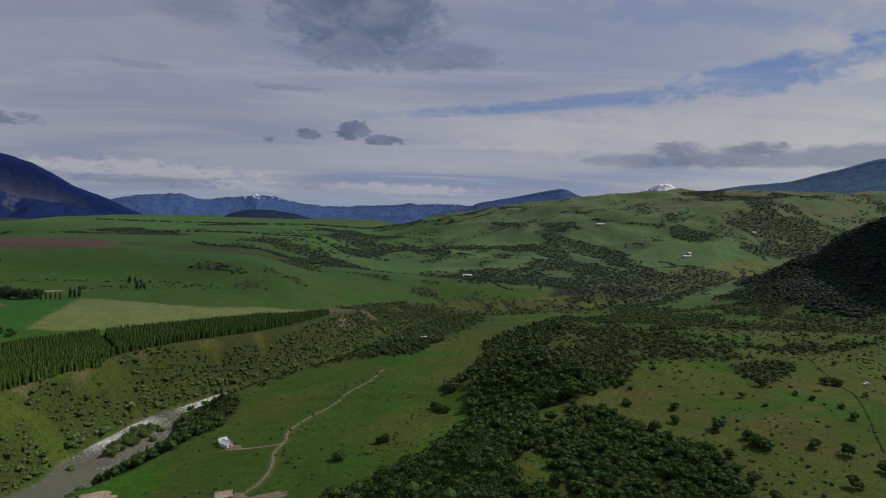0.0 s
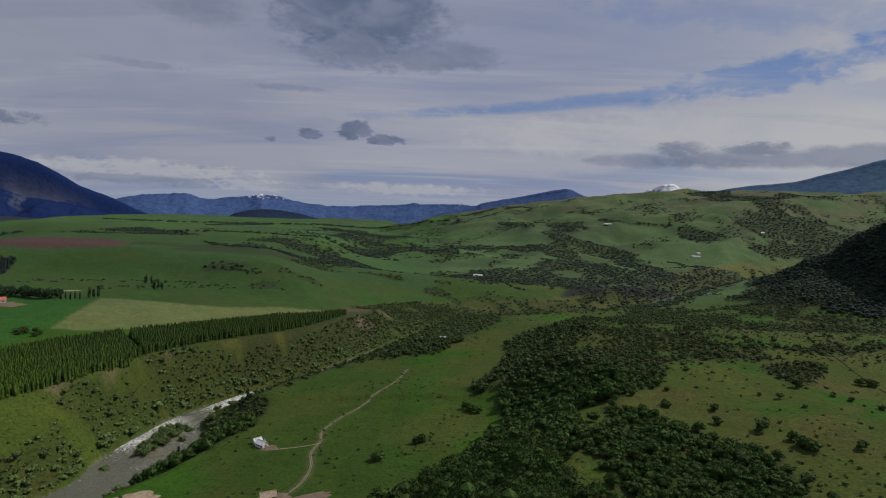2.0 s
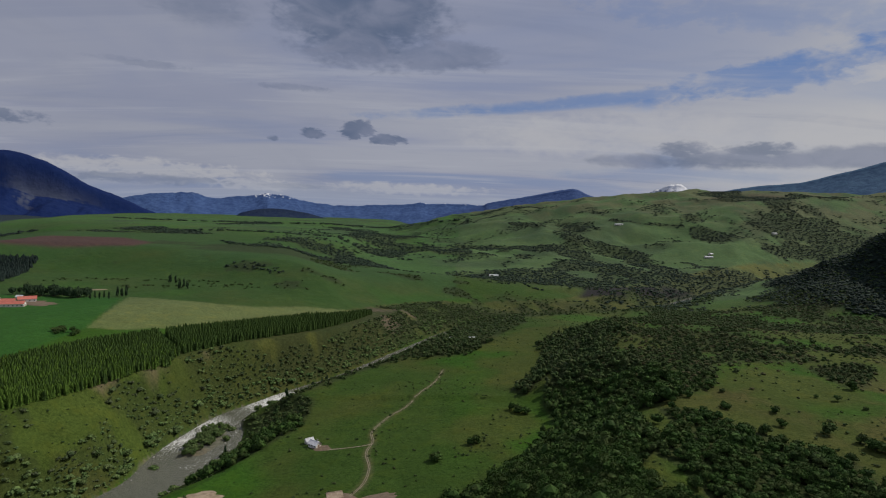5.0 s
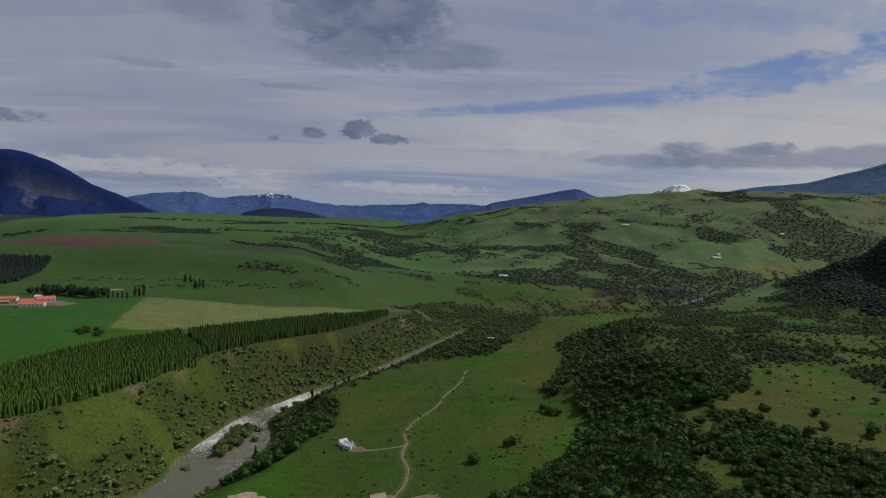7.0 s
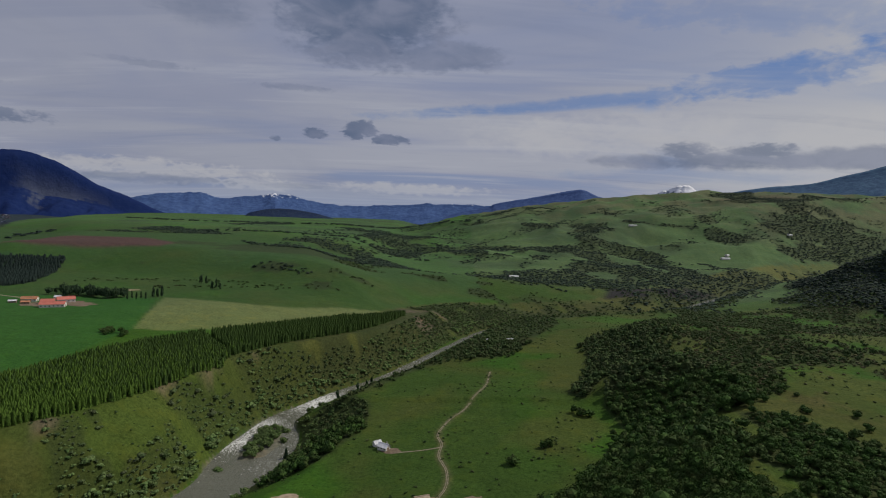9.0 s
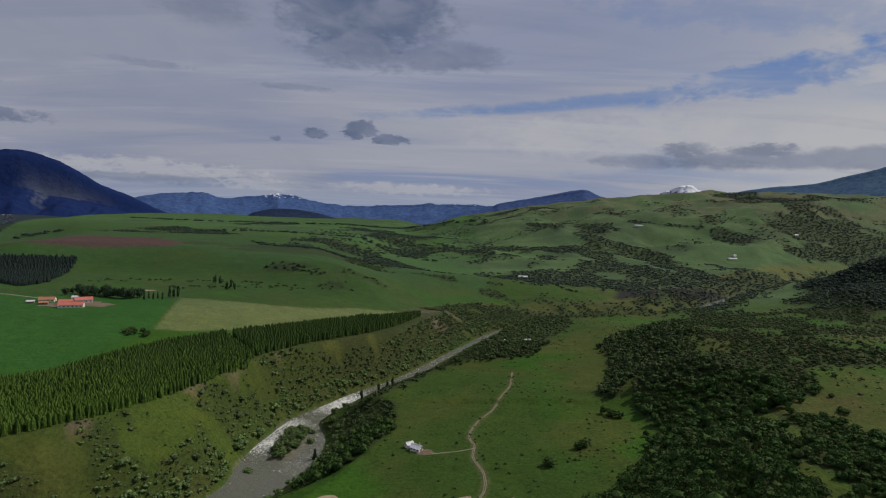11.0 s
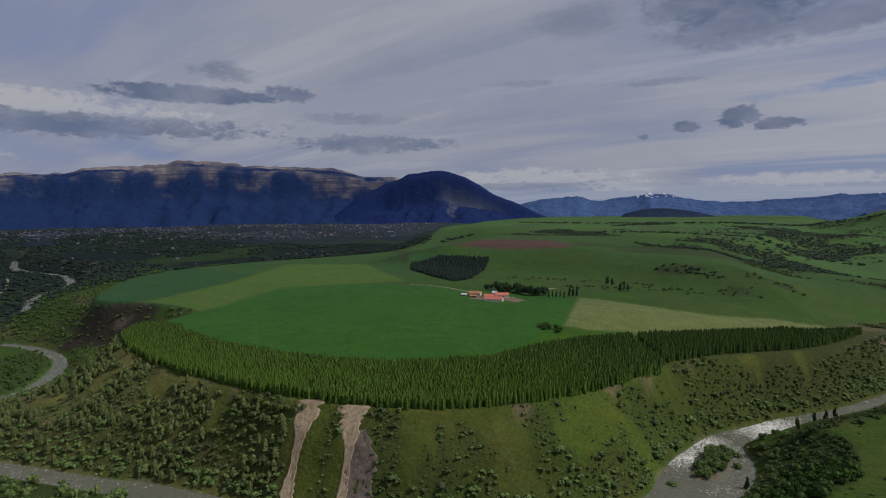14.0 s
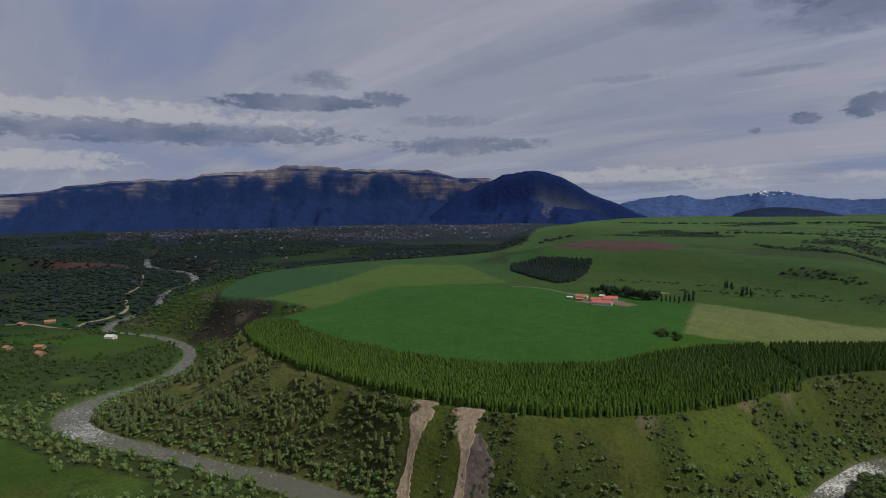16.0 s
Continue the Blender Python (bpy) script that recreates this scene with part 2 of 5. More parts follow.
def rock_material(name, rock_a, rock_b, wood, haze_mix, snow_from=None, rock_at=0.62, rock_to=None, rock_from=-9.0, face=None):
    """A mountain side: bare rock where it is steep, wood below blued by painted distance haze, snow on the tops."""
    m, n, bsdf = material(name, 0.95)
    geo = n.tree.nodes.new("ShaderNodeNewGeometry")
    at = geo.outputs["Position"]
    steep = n.math("SUBTRACT", 1.0, n.add("ShaderNodeSeparateXYZ", Vector=geo.outputs["True Normal"]).outputs[2])
    height = n.add("ShaderNodeSeparateXYZ", Vector=at).outputs[2]
    fine, mid = n.noise(at, 0.03, 6.0, 0.65), n.noise(at, 0.005, 5.0, 0.6)
    bands = n.tree.nodes.new("ShaderNodeMapping")
    bands.inputs["Scale"].default_value = (0.15, 0.15, 2.2)
    n.put(bands.inputs["Vector"], at)
    layer = n.noise(bands.outputs[0], 0.02, 5.0, 0.65, 0.6)
    rock = n.mix(n.smooth(layer, 0.36, 0.64), rock_a, rock_b)
    rock = n.mix(n.smooth(fine, 0.4, 0.7, 0.0, 0.5), rock, n.mix(1.0, rock, (0.55, 0.55, 0.6), "MULTIPLY"))
    bare = n.smooth(n.math("ADD", steep, n.math("MULTIPLY", n.math("SUBTRACT", n.noise(at, 0.0035, 5.0, 0.6), 0.5), 1.3)), rock_at - 0.04, rock_at + 0.10)
    if rock_to:
        down = n.add("ShaderNodeAttribute", attribute_name="down").outputs["Fac"]
        bare = n.math("MULTIPLY", bare, n.smooth(n.math("ADD", down, n.math("MULTIPLY", n.math("SUBTRACT", mid, 0.5), 0.50)), rock_to + 0.10, rock_to - 0.10))
        bare = n.math("MULTIPLY", bare, n.smooth(down, rock_from - 0.05, rock_from + 0.08))
    if face:
        along = n.math("ADD", n.add("ShaderNodeAttribute", attribute_name="along").outputs["Fac"], n.math("MULTIPLY", n.math("SUBTRACT", mid, 0.5), 0.25))
        bare = n.math("MULTIPLY", bare, n.math("MULTIPLY", n.smooth(along, face[0] - 0.04, face[0] + 0.04), n.smooth(along, face[1] + 0.06, face[1] - 0.06)))
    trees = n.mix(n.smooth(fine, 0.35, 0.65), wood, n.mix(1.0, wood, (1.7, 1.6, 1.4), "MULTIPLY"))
    # the haze goes into the base colour, less of it on rock
    colour = n.mix(bare, n.mix(haze_mix, trees, FAR_HAZE), n.mix(haze_mix * 0.45, rock, FAR_HAZE))
    if snow_from:
        drift = n.math("ADD", height, n.math("MULTIPLY", n.math("SUBTRACT", fine, 0.5), 210.0))
        white = n.math("MULTIPLY", n.smooth(drift, snow_from - 15, snow_from + 25), n.smooth(steep, 0.95, 0.45))
        colour = n.mix(white, colour, (0.80, 0.81, 0.84))
    n.put(bsdf.inputs["Base Color"], colour)
    bumped(n, bsdf, n.math("ADD", fine, mid), 0.45, 16.0)
    return m


GROUND = ground_material()
WATER = water_material()
PINE = leaf_material("pine_needles", (0.042, 0.080, 0.013), (0.090, 0.150, 0.024), (0.058, 0.104, 0.018))
# darker copy of the pine needles, with cloud shade in the colour
SHADED_PINE = leaf_material("shaded_pine_needles", (0.030, 0.056, 0.014), (0.062, 0.104, 0.024), (0.042, 0.074, 0.018))
SPRUCE = leaf_material("dark_conifer_needles", (0.044, 0.072, 0.026), (0.118, 0.150, 0.054), (0.098, 0.106, 0.044))
BEECH = leaf_material("southern_beech_leaves", (0.019, 0.043, 0.011), (0.062, 0.118, 0.026), (0.054, 0.070, 0.024))
SCRUB = leaf_material("scrub_leaves", (0.024, 0.048, 0.016), (0.062, 0.098, 0.030), (0.060, 0.066, 0.030))
# leaf colours with distance haze and the west valley's cloud shade painted in
HAZED_WOOD = leaf_material("hazed_wood_leaves", (0.012, 0.022, 0.020), (0.026, 0.042, 0.034), (0.022, 0.031, 0.028))
BANK_SCRUB = leaf_material("bank_scrub_leaves", (0.036, 0.06, 0.0232), (0.09, 0.12, 0.0465), (0.074, 0.08, 0.0465))
# scrub for the far pastures, blued by haze in the leaf colour
HAZED_SCRUB = leaf_material("hazed_scrub_leaves", (0.022, 0.040, 0.030), (0.048, 0.076, 0.048), (0.046, 0.056, 0.042))
# leaves of the dark hill, with cloud shade in their colour
SHADED_HILL_WOOD = leaf_material("shaded_hill_wood_leaves", (0.016, 0.028, 0.022), (0.036, 0.056, 0.040), (0.030, 0.040, 0.034))
HEATH_LEAF = leaf_material("brown_heath_leaves", (0.034, 0.042, 0.018), (0.078, 0.082, 0.034), (0.076, 0.064, 0.032))
WILLOW = leaf_material("fresh_willow_leaves", (0.056, 0.100, 0.032), (0.140, 0.200, 0.066), (0.110, 0.140, 0.056))
POPLAR = leaf_material("poplar_leaves", (0.02, 0.04, 0.0217), (0.044, 0.072, 0.0341), (0.034, 0.056, 0.0279))
BARK = plain_material("bark", (0.075, 0.058, 0.044), (0.14, 0.115, 0.09), 2.2)
TRACK = plain_material("track_gravel", (0.17, 0.15, 0.10), (0.28, 0.245, 0.175), 0.9)
SLIP = plain_material("landslip_earth", (0.23, 0.175, 0.12), (0.36, 0.285, 0.205), 0.35, bump=0.8, distance=0.8)
DARK_SLIP = plain_material("landslip_dark_earth", (0.10, 0.082, 0.075), (0.17, 0.135, 0.12), 0.3, bump=0.8, distance=0.8)
ROCK = plain_material("river_boulder", (0.20, 0.19, 0.175), (0.34, 0.32, 0.29), 0.8)
RED_ROOF = plain_material("red_painted_roof_sheet", (0.46, 0.13, 0.095), (0.56, 0.19, 0.145), 0.8, rough=0.5, bump=0.1)
TAN_ROOF = plain_material("tan_roof_sheet", (0.26, 0.19, 0.13), (0.40, 0.32, 0.24), 0.8, rough=0.6, bump=0.1)
RUST_ROOF = plain_material("rusty_roof_sheet", (0.34, 0.15, 0.08), (0.46, 0.22, 0.12), 0.8, rough=0.6, bump=0.1)
WHITE_ROOF = plain_material("pale_zinc_roof_sheet", (0.52, 0.52, 0.54), (0.70, 0.70, 0.72), 0.9, rough=0.4, bump=0.1)
WALL = plain_material("whitewashed_boards", (0.62, 0.59, 0.54), (0.76, 0.73, 0.68), 0.9)
BOARD = plain_material("weathered_boards", (0.20, 0.15, 0.11), (0.30, 0.23, 0.17), 0.9)
GLASS = plain_material("dark_window_glass", (0.02, 0.022, 0.026), (0.035, 0.037, 0.042), 0.6, rough=0.15, bump=0.0)
YARD = plain_material("trodden_earth", (0.13, 0.095, 0.068), (0.20, 0.155, 0.115), 0.5)

# ---- the lie of the land ----
def lattice(i, j, seed):
    h = (i.astype(np.int64) * 374761393 + j.astype(np.int64) * 668265263 + seed * 974634541) & 0xFFFFFFFF
    h = ((h ^ (h >> 13)) * 1274126177) & 0xFFFFFFFF
    return ((h ^ (h >> 16)) & 0xFFFF) / 65535.0


def value_noise(x, y, size, seed=0):
    u, v = x / size, y / size
    i, j = np.floor(u), np.floor(v)
    fu, fv = u - i, v - j
    fu, fv = fu * fu * (3 - 2 * fu), fv * fv * (3 - 2 * fv)
    a, b, c, d = lattice(i, j, seed), lattice(i + 1, j, seed), lattice(i, j + 1, seed), lattice(i + 1, j + 1, seed)
    return (a * (1 - fu) + b * fu) * (1 - fv) + (c * (1 - fu) + d * fu) * fv


def fbm(x, y, size, octaves=4, seed=0, gain=0.5):
    """Fractal noise from 0 to 1 about 0.5."""
    total, amount, weight = 0.0, 1.0, 0.0
    for k in range(octaves):
        ca, sa = math.cos(0.7 * k + 0.3), math.sin(0.7 * k + 0.3)
        total = total + amount * value_noise(ca * x + sa * y, ca * y - sa * x, size / 2 ** k, seed * 17 + k)
        weight += amount
        amount *= gain
    return total / weight


def step(low, high, value):
    s = np.clip((value - low) / (high - low), 0.0, 1.0)
    return s * s * (3 - 2 * s)


def curve_through(points, each=5):
    """A smooth line (Catmull-Rom) through control points of any width."""
    p = np.array(points, float)
    p = np.vstack([2 * p[0] - p[1], p, 2 * p[-1] - p[-2]])
    out = []
    for a, b, c, d in zip(p[:-3], p[1:-2], p[2:-1], p[3:]):
        for s in np.arange(each) / each:
            out.append(0.5 * (2 * b + (c - a) * s + (2 * a - 5 * b + 4 * c - d) * s ** 2 + (3 * b - a - 3 * c + d) * s ** 3))
    out.append(p[-2])
    return np.array(out)


def near_line(x, y, line):
    """Distance to a line, the side (+ to its left), and the line's columns from the third on at the nearest point."""
    best = np.full(x.shape, 1e12)
    side, where = np.zeros(x.shape), np.zeros(x.shape)
    for k, (a, b) in enumerate(zip(line[:-1], line[1:])):
        ex, ey = b[0] - a[0], b[1] - a[1]
        size = ex * ex + ey * ey + 1e-9
        s = np.clip(((x - a[0]) * ex + (y - a[1]) * ey) / size, 0, 1)
        dx, dy = x - a[0] - s * ex, y - a[1] - s * ey
        d = dx * dx + dy * dy
        win = d < best
        best = np.where(win, d, best)
        side = np.where(win, ex * (y - a[1]) - ey * (x - a[0]), side)
        where = np.where(win, k + s, where)
    k = np.clip(where.astype(int), 0, len(line) - 2)
    f = (where - k)[..., None]
    return np.sqrt(best), np.sign(side), line[k, 2:] * (1 - f) + line[k + 1, 2:] * f


def inside(x, y, ring):
    hit = np.zeros(x.shape, bool)
    px, py = ring[-1][:2]
    for qx, qy in (p[:2] for p in ring):
        with np.errstate(divide="ignore", invalid="ignore"):
            cross = (qx - px) * (y - py) / (qy - py) + px
        hit ^= ((qy > y) != (py > y)) & (x < cross)
        px, py = qx, qy
    return hit


def within(x, y, ring, soft):
    """1 inside a ring of points, 0 outside, soft metres wide at the edge."""
    d, _, _ = near_line(x, y, np.array([(*p[:2], 0) for p in (*ring, ring[0])], float))
    return step(-soft, soft, np.where(inside(x, y, ring), d, -d))


# The river, from the far gorge down: x, y, level, half width
RIVER = curve_through([
    (4950, 1500, 40, 5), (2700, 1600, 30, 5), (1900, 1680, 25, 5), (1300, 1680, 20, 6), (920, 1600, 16, 6), (650, 1400, 13, 7), (480, 1240, 10, 8), (364, 1105, 8, 11), (285, 1031, 7, 10),
    (200, 965, 6, 7), (90, 900, 4.5, 7), (10, 862, 4, 7), (-55, 812, 3, 5.5), (-105, 712, 2.4, 5.5), (-145, 620, 1.8, 6),
    (-172, 562, 1.2, 6.5), (-206, 507, 0.8, 8), (-222, 475, 0.5, 9), (-238, 438, 0.2, 12), (-235, 400, 0, 23), (-236, 365, 0, 24),
    (-242, 322, -0.3, 17), (-262, 280, -0.6, 15), (-300, 234, -1, 14), (-350, 196, -1.4, 12), (-408, 174, -1.8, 11.5),
    (-465, 160, -2.2, 11)], 5)
RIVER = np.vstack([RIVER[:-1], curve_through([
    (-465, 160, -2.2, 11), (-510, 146, -2.5, 9), (-555, 127, -2.7, 8), (-610, 105, -3, 8), (-660, 83, -3, 9), (-708, 68, -3, 11.5),
    (-752, 76, -3.2, 14), (-783, 106, -3.4, 9), (-795, 142, -3.6, 7), (-815, 173, -3.8, 7), (-852, 200, -4, 8),
    (-905, 224, -4.2, 6), (-965, 231, -4.5, 7), (-1045, 220, -5, 6), (-1100, 195, -5.5, 6), (-1152, 181, -6, 6),
    (-1205, 200, -6.3, 7), (-1265, 248, -6.6, 7), (-1320, 296, -7, 7), (-1390, 322, -7.5, 7), (-1470, 345, -8, 8),
    (-1560, 392, -9, 9), (-1720, 500, -10, 9), (-1980, 560, -11, 12), (-2300, 540, -12, 12), (-2700, 640, -13, 12)], 4)])
# The brow of the farmed terrace above the river's far bank: x, y, height
RIM = curve_through([
    (90, 1060, 24), (-30, 985, 26), (-95, 890, 28), (-132, 800, 31), (-152, 720, 36), (-172, 645, 39), (-203, 575, 42),
    (-245, 515, 45), (-280, 465, 46), (-284, 425, 47), (-298, 372, 47), (-316, 322, 47), (-337, 290, 48), (-372, 253, 49),
    (-420, 229, 49), (-480, 210, 50), (-560, 196, 52), (-640, 196, 55), (-692, 207, 57), (-720, 230, 57), (-740, 259, 57),
    (-756, 300, 57), (-778, 321, 57), (-811, 320, 57), (-888, 308, 57), (-948, 285, 56), (-1000, 296, 54), (-1075, 340, 53), (-1180, 420, 54), (-1240, 540, 56), (-1225, 700, 58),
    (-1130, 850, 64), (-1060, 980, 72), (-1190, 1230, 74), (-1500, 1650, 74), (-2000, 2400, 72), (-2250, 3300, 70), (-2300, 5200, 70)], 4)
RIM = np.column_stack([RIM, np.r_[0, np.cumsum(np.hypot(*np.diff(RIM[:, :2], axis=0).T))]])      # and the run along it
FOREST_EDGE = np.array([(150, -75), (200, -62), (251, -45), (305, -10), (341, 8), (381, 8), (414, -12), (445, 2), (481, 17), (540, 30),
                        (594, 36), (664, 84), (760, 140), (900, 260)], float)       # y, x
UPPER = [(-2350, 4900), (-2300, 3300), (-2050, 2400), (-1550, 1650), (-1230, 1230), (-1090, 980), (-960, 870), (-744, 915), (-600, 925), (-430, 892), (-300, 830), (-222, 765),
         (-235, 860), (-320, 1030), (-400, 1250), (-330, 1700), (-250, 2500), (-100, 3500), (0, 4900)]


def dark_hill(x, y):
    """The steep wooded hill with a cliff below its flat top, beyond the rise."""
    ring = np.hypot((x - 856) / 159, (y - 919) / 171) + 0.25 * (fbm(x, y, 120, 3, 47) - 0.5)
    return 130 * step(1.45, 0.8, ring) + 76 * np.exp(-(((x - 685) / 72) ** 2 + ((y - 1040) / 208) ** 2)) + 34 * np.exp(-(((x - 560) / 90) ** 2 + ((y - 940) / 130) ** 2))


def land(x, y):
    """Height of the ground, distance beyond the water's edge, and whether it lies across the river."""
    d, side, cols = near_line(x, y, RIVER)
    level, half = cols[..., 0], cols[..., 1]
    across = side < 0                       # the terrace's side
    out = d - half
    slow = fbm(x, y, 160, 4, 3) - 0.5
    rough = fbm(x, y, 34, 4, 5) - 0.5
    # terrace with its farm, and the step up to the high plain
    dr, rside, rcols = near_line(x, y, RIM)
    brow = rcols[..., 0]
    on_top = rside < 0
    flat = 57 + 3 * slow
    inner = brow + (flat - brow) * step(0, 160, dr)
    upper = step(-75, 75, np.where(inside(x, y, UPPER), 1, -1) * near_line(x, y, np.array([(*p, 0) for p in UPPER], float))[0] + 26 * slow)
    inner = inner + (26 + 14 * step(0, 500, -x - 250) * step(300, 900, y)) * upper * step(0, 200, dr)
    inner = inner + 5 * upper * (fbm(x, y, 420, 3, 9) - 0.5) * 2
    t = np.clip(np.maximum(out, 0) / (np.maximum(out, 0) + dr + 1e-6), 0, 1)
    gully = 1 - np.abs(2 * fbm(x * 1.0, y * 1.0, 46, 3, 21) - 1)
    bank = level + (brow - level) * (0.16 * step(0, 0.25, t) * (1 - t) + t ** (0.92 + 0.95 * step(-600, -710, x))) + (rough * 5 + 6 * slow - 5 * (gully - 0.6)) * np.sin(np.pi * np.clip(t, 0, 1))
    basin = np.minimum(level + np.maximum(out, 0) * 0.35, 28 + 16 * (fbm(x, y, 400, 3, 45) - 0.5) * 2 + 34 * step(2300, 4000, np.hypot(x, y)))
    basin = basin + (brow - basin) * step(150, 0, dr) * step(0, 120, out)
    bank = bank + (basin - bank) * step(-900, -1080, x)
    terrace = np.where(on_top, inner, bank)
    # hills beyond the gorge
    q, v = 0.38 * x + 0.92 * y, 0.92 * x - 0.38 * y
    rise = np.clip((q - 1350) / 1600, 0, 1)
    dome = 285 * (0.35 * rise + 0.65 * step(0.1, 1.05, rise)) * step(-2000, -450, v) * (0.8 + 0.2 * step(-900, 300, v))
    dome = dome * (1 - 0.5 * step(2950, 3600, q))
    fold = (1 - np.abs(2 * fbm(x, y, 520, 4, 31) - 1)) - 0.6
    hills = 32 + dome + (58 * fold + 28 * ((1 - np.abs(2 * fbm(x, y, 190, 3, 33) - 1)) - 0.6)) * step(1000, 1900, q) + 12 * slow
    hills = hills + 26 * step(-350, -700, x) * step(900, 1400, y)
    far_side = step(900, 1150, q) * step(-330, -120, x + 0.08 * (y - 1000))
    north = terrace * (1 - far_side) + np.minimum(hills, level + 4 + np.maximum(out, 0) * 0.42 + 8 * rough) * far_side
    # near bank: house terrace, then the wooded rise and the upper meadow
    edge = np.interp(y, FOREST_EDGE[:, 0], FOREST_EDGE[:, 1])
    ledge = 26 + 18 * step(40, 260, out) + 5 * slow
    knoll = 31 * step(-12, 85, x - edge) * step(761, 480, y) + 9 * (fbm(x, y, 90, 3, 12) - 0.5) * step(-10, 60, x - edge)
    south = ledge + knoll
    south = south - 5 * step(500, 800, y) * step(60, 200, x) + dark_hill(x, y)
    south = south + 120 * step(700, 1700, x + 0.3 * (y - 600)) * step(1500, 1000, y)
    up = step(1250, 1600, q)
    south = south * (1 - up) + (hills + 60 * np.exp(-(((x - 900) / 260) ** 2 + ((y - 1000) / 300) ** 2))) * up
    lowland = step(-330, -560, x)
    west = 5 + 13 * step(120, 1100, out) + (30 + 38 * step(760, 640, y)) * step(0, 75, -2230 - x + 0.25 * (y - 300) + 90 * slow) + 14 * slow * 2 * step(30, 300, out) + 30 * (fbm(x, y, 330, 3, 41) - 0.5) * step(150, 700, out)
    west = west + 30 * step(-2500, -4000, x) + 85 * step(-200, -1200, y) * step(-300, -900, x)
    south = south * (1 - lowland) + west * lowland
    slope = 0.50 * (1 - lowland) + 0.16 * lowland
    south = np.minimum(south, level + 1.6 + np.maximum(out, 0) * slope + 3 * rough)
    plain = 28 + 34 * step(2300, 4000, np.hypot(x, y)) + 16 * (fbm(x, y, 400, 3, 45) - 0.5) * 2
    away = step(-2350, -2800, x)
    south, north = south * (1 - away) + plain * away, np.where(on_top, north, north * (1 - away) + plain * away)
    h = np.where(across, north, south)
    h = h + rough * 1.2 * step(8, 40, out)
    h = np.where(out < 70, np.minimum(h, level + out * 0.62 + 0.022 * np.maximum(out, 0) ** 2 - 0.1), h)
    h = np.maximum(h, level - 2.2)
    island = within(x, y, [(-244, 362), (-249, 398), (-243, 428), (-231, 424), (-222, 393), (-227, 372)], 5)
    return h + island * (level + 1.6 - h), out, across

# ---- building blocks ----
def mesh_from(name, verts, faces, mat, smooth=False):
    """A mesh from arrays: vertices (n, 3) and faces (m, k)."""
    verts, faces = np.asarray(verts, np.float32), np.asarray(faces, np.int32)
    me = bpy.data.meshes.new(name)
    me.vertices.add(len(verts))
    me.vertices.foreach_set("co", verts.ravel())
    k = faces.shape[1]
    me.loops.add(faces.size)
    me.loops.foreach_set("vertex_index", faces.ravel())
    me.polygons.add(len(faces))
    me.polygons.foreach_set("loop_start", np.arange(0, faces.size, k, dtype=np.int32))
    me.polygons.foreach_set("use_smooth", np.full(len(faces), smooth))
    me.materials.append(mat)
    me.update(calc_edges=True)
    me.validate()
    return me


def grid_faces(rows, columns, closed=False):
    i, j = np.meshgrid(np.arange(rows - 1), np.arange(columns if closed else columns - 1), indexing="ij")
    a, b = i * columns + j, i * columns + (j + 1) % columns
    return np.stack([a, b, b + columns, a + columns], -1).reshape(-1, 4)


def part(name, data, parent, label=""):
    ob = new(name, data)
    ob.parent = parent
    return tagged(ob, label)


def from_bm(bm, name, mat):
    me = bpy.data.meshes.new(name)
    bm.to_mesh(me)
    bm.free()
    me.materials.append(mat)
    return me


# ---- ground ----
BIG_FIELD = [(-712, 228), (-738, 268), (-760, 318), (-810, 420), (-850, 500), (-800, 570), (-693, 632), (-600, 640), (-560, 640), (-460, 655), (-397, 501),
             (-392, 440), (-395, 395), (-420, 330), (-460, 285), (-530, 245), (-620, 225)]
PALE_FIELD = [(-397, 501), (-456, 664), (-400, 655), (-330, 640), (-290, 652), (-250, 690), (-172, 745), (-158, 735), (-190, 690), (-245, 635),
              (-290, 560), (-330, 535), (-370, 505)]
PLOUGHED = [(-950, 935), (-1010, 1010), (-900, 1140), (-768, 1160), (-645, 1060), (-640, 985), (-760, 950)]
WEST_STRIP = [(-762, 322), (-811, 326), (-888, 316), (-960, 470), (-1120, 700), (-990, 800), (-740, 650), (-800, 570), (-850, 500), (-810, 420)]
MEADOW = [(50, 306), (84, 326), (100, 342), (126, 389), (151, 400), (199, 407), (258, 431), (330, 475), (430, 520), (640, 560), (640, 150), (330, 120),
          (150, 150), (112, 204), (117, 228), (122, 246), (108, 255), (97, 266), (86, 280), (79, 294)]
COPSE = [(191, 391), (239, 406), (232, 388), (196, 343), (184, 341), (185, 370)]
GLADES = [[(42, 319), (56, 307), (57, 277), (47, 251), (42, 266), (39, 290)], [(21, 226), (32, 238), (38, 228), (42, 205), (26, 205)],
          [(-12, 386), (20, 432), (32, 446), (6, 384)]]
SLIPS = [curve_through([(-441, 222, 10), (-437, 216, 8.5), (-433, 209, 5.0), (-430, 201, 3.2), (-426, 194, 3.8), (-421, 187, 6.5)], 8),
         curve_through([(-411, 234, 9.5), (-406, 228, 7.5), (-400, 220, 3.8), (-395, 212, 2.4), (-391, 205, 3.2), (-386, 197, 5)], 8)]
SCAR = curve_through([(-396, 227, 1.5), (-391, 222, 6), (-386, 214, 10), (-381, 205, 10), (-377, 197, 7)], 8)
TRACKS = [curve_through([(-66, 505, 1.3), (-72, 455, 1.3), (-82, 421, 1.3), (-90, 396, 1.4), (-100, 378, 1.5), (-107, 352, 1.6), (-104, 334, 1.6), (-105, 316, 1.6), (-100, 296, 1.6), (-100, 276, 1.6), (-106, 258, 1.6), (-116, 235, 1.6)], 6)]

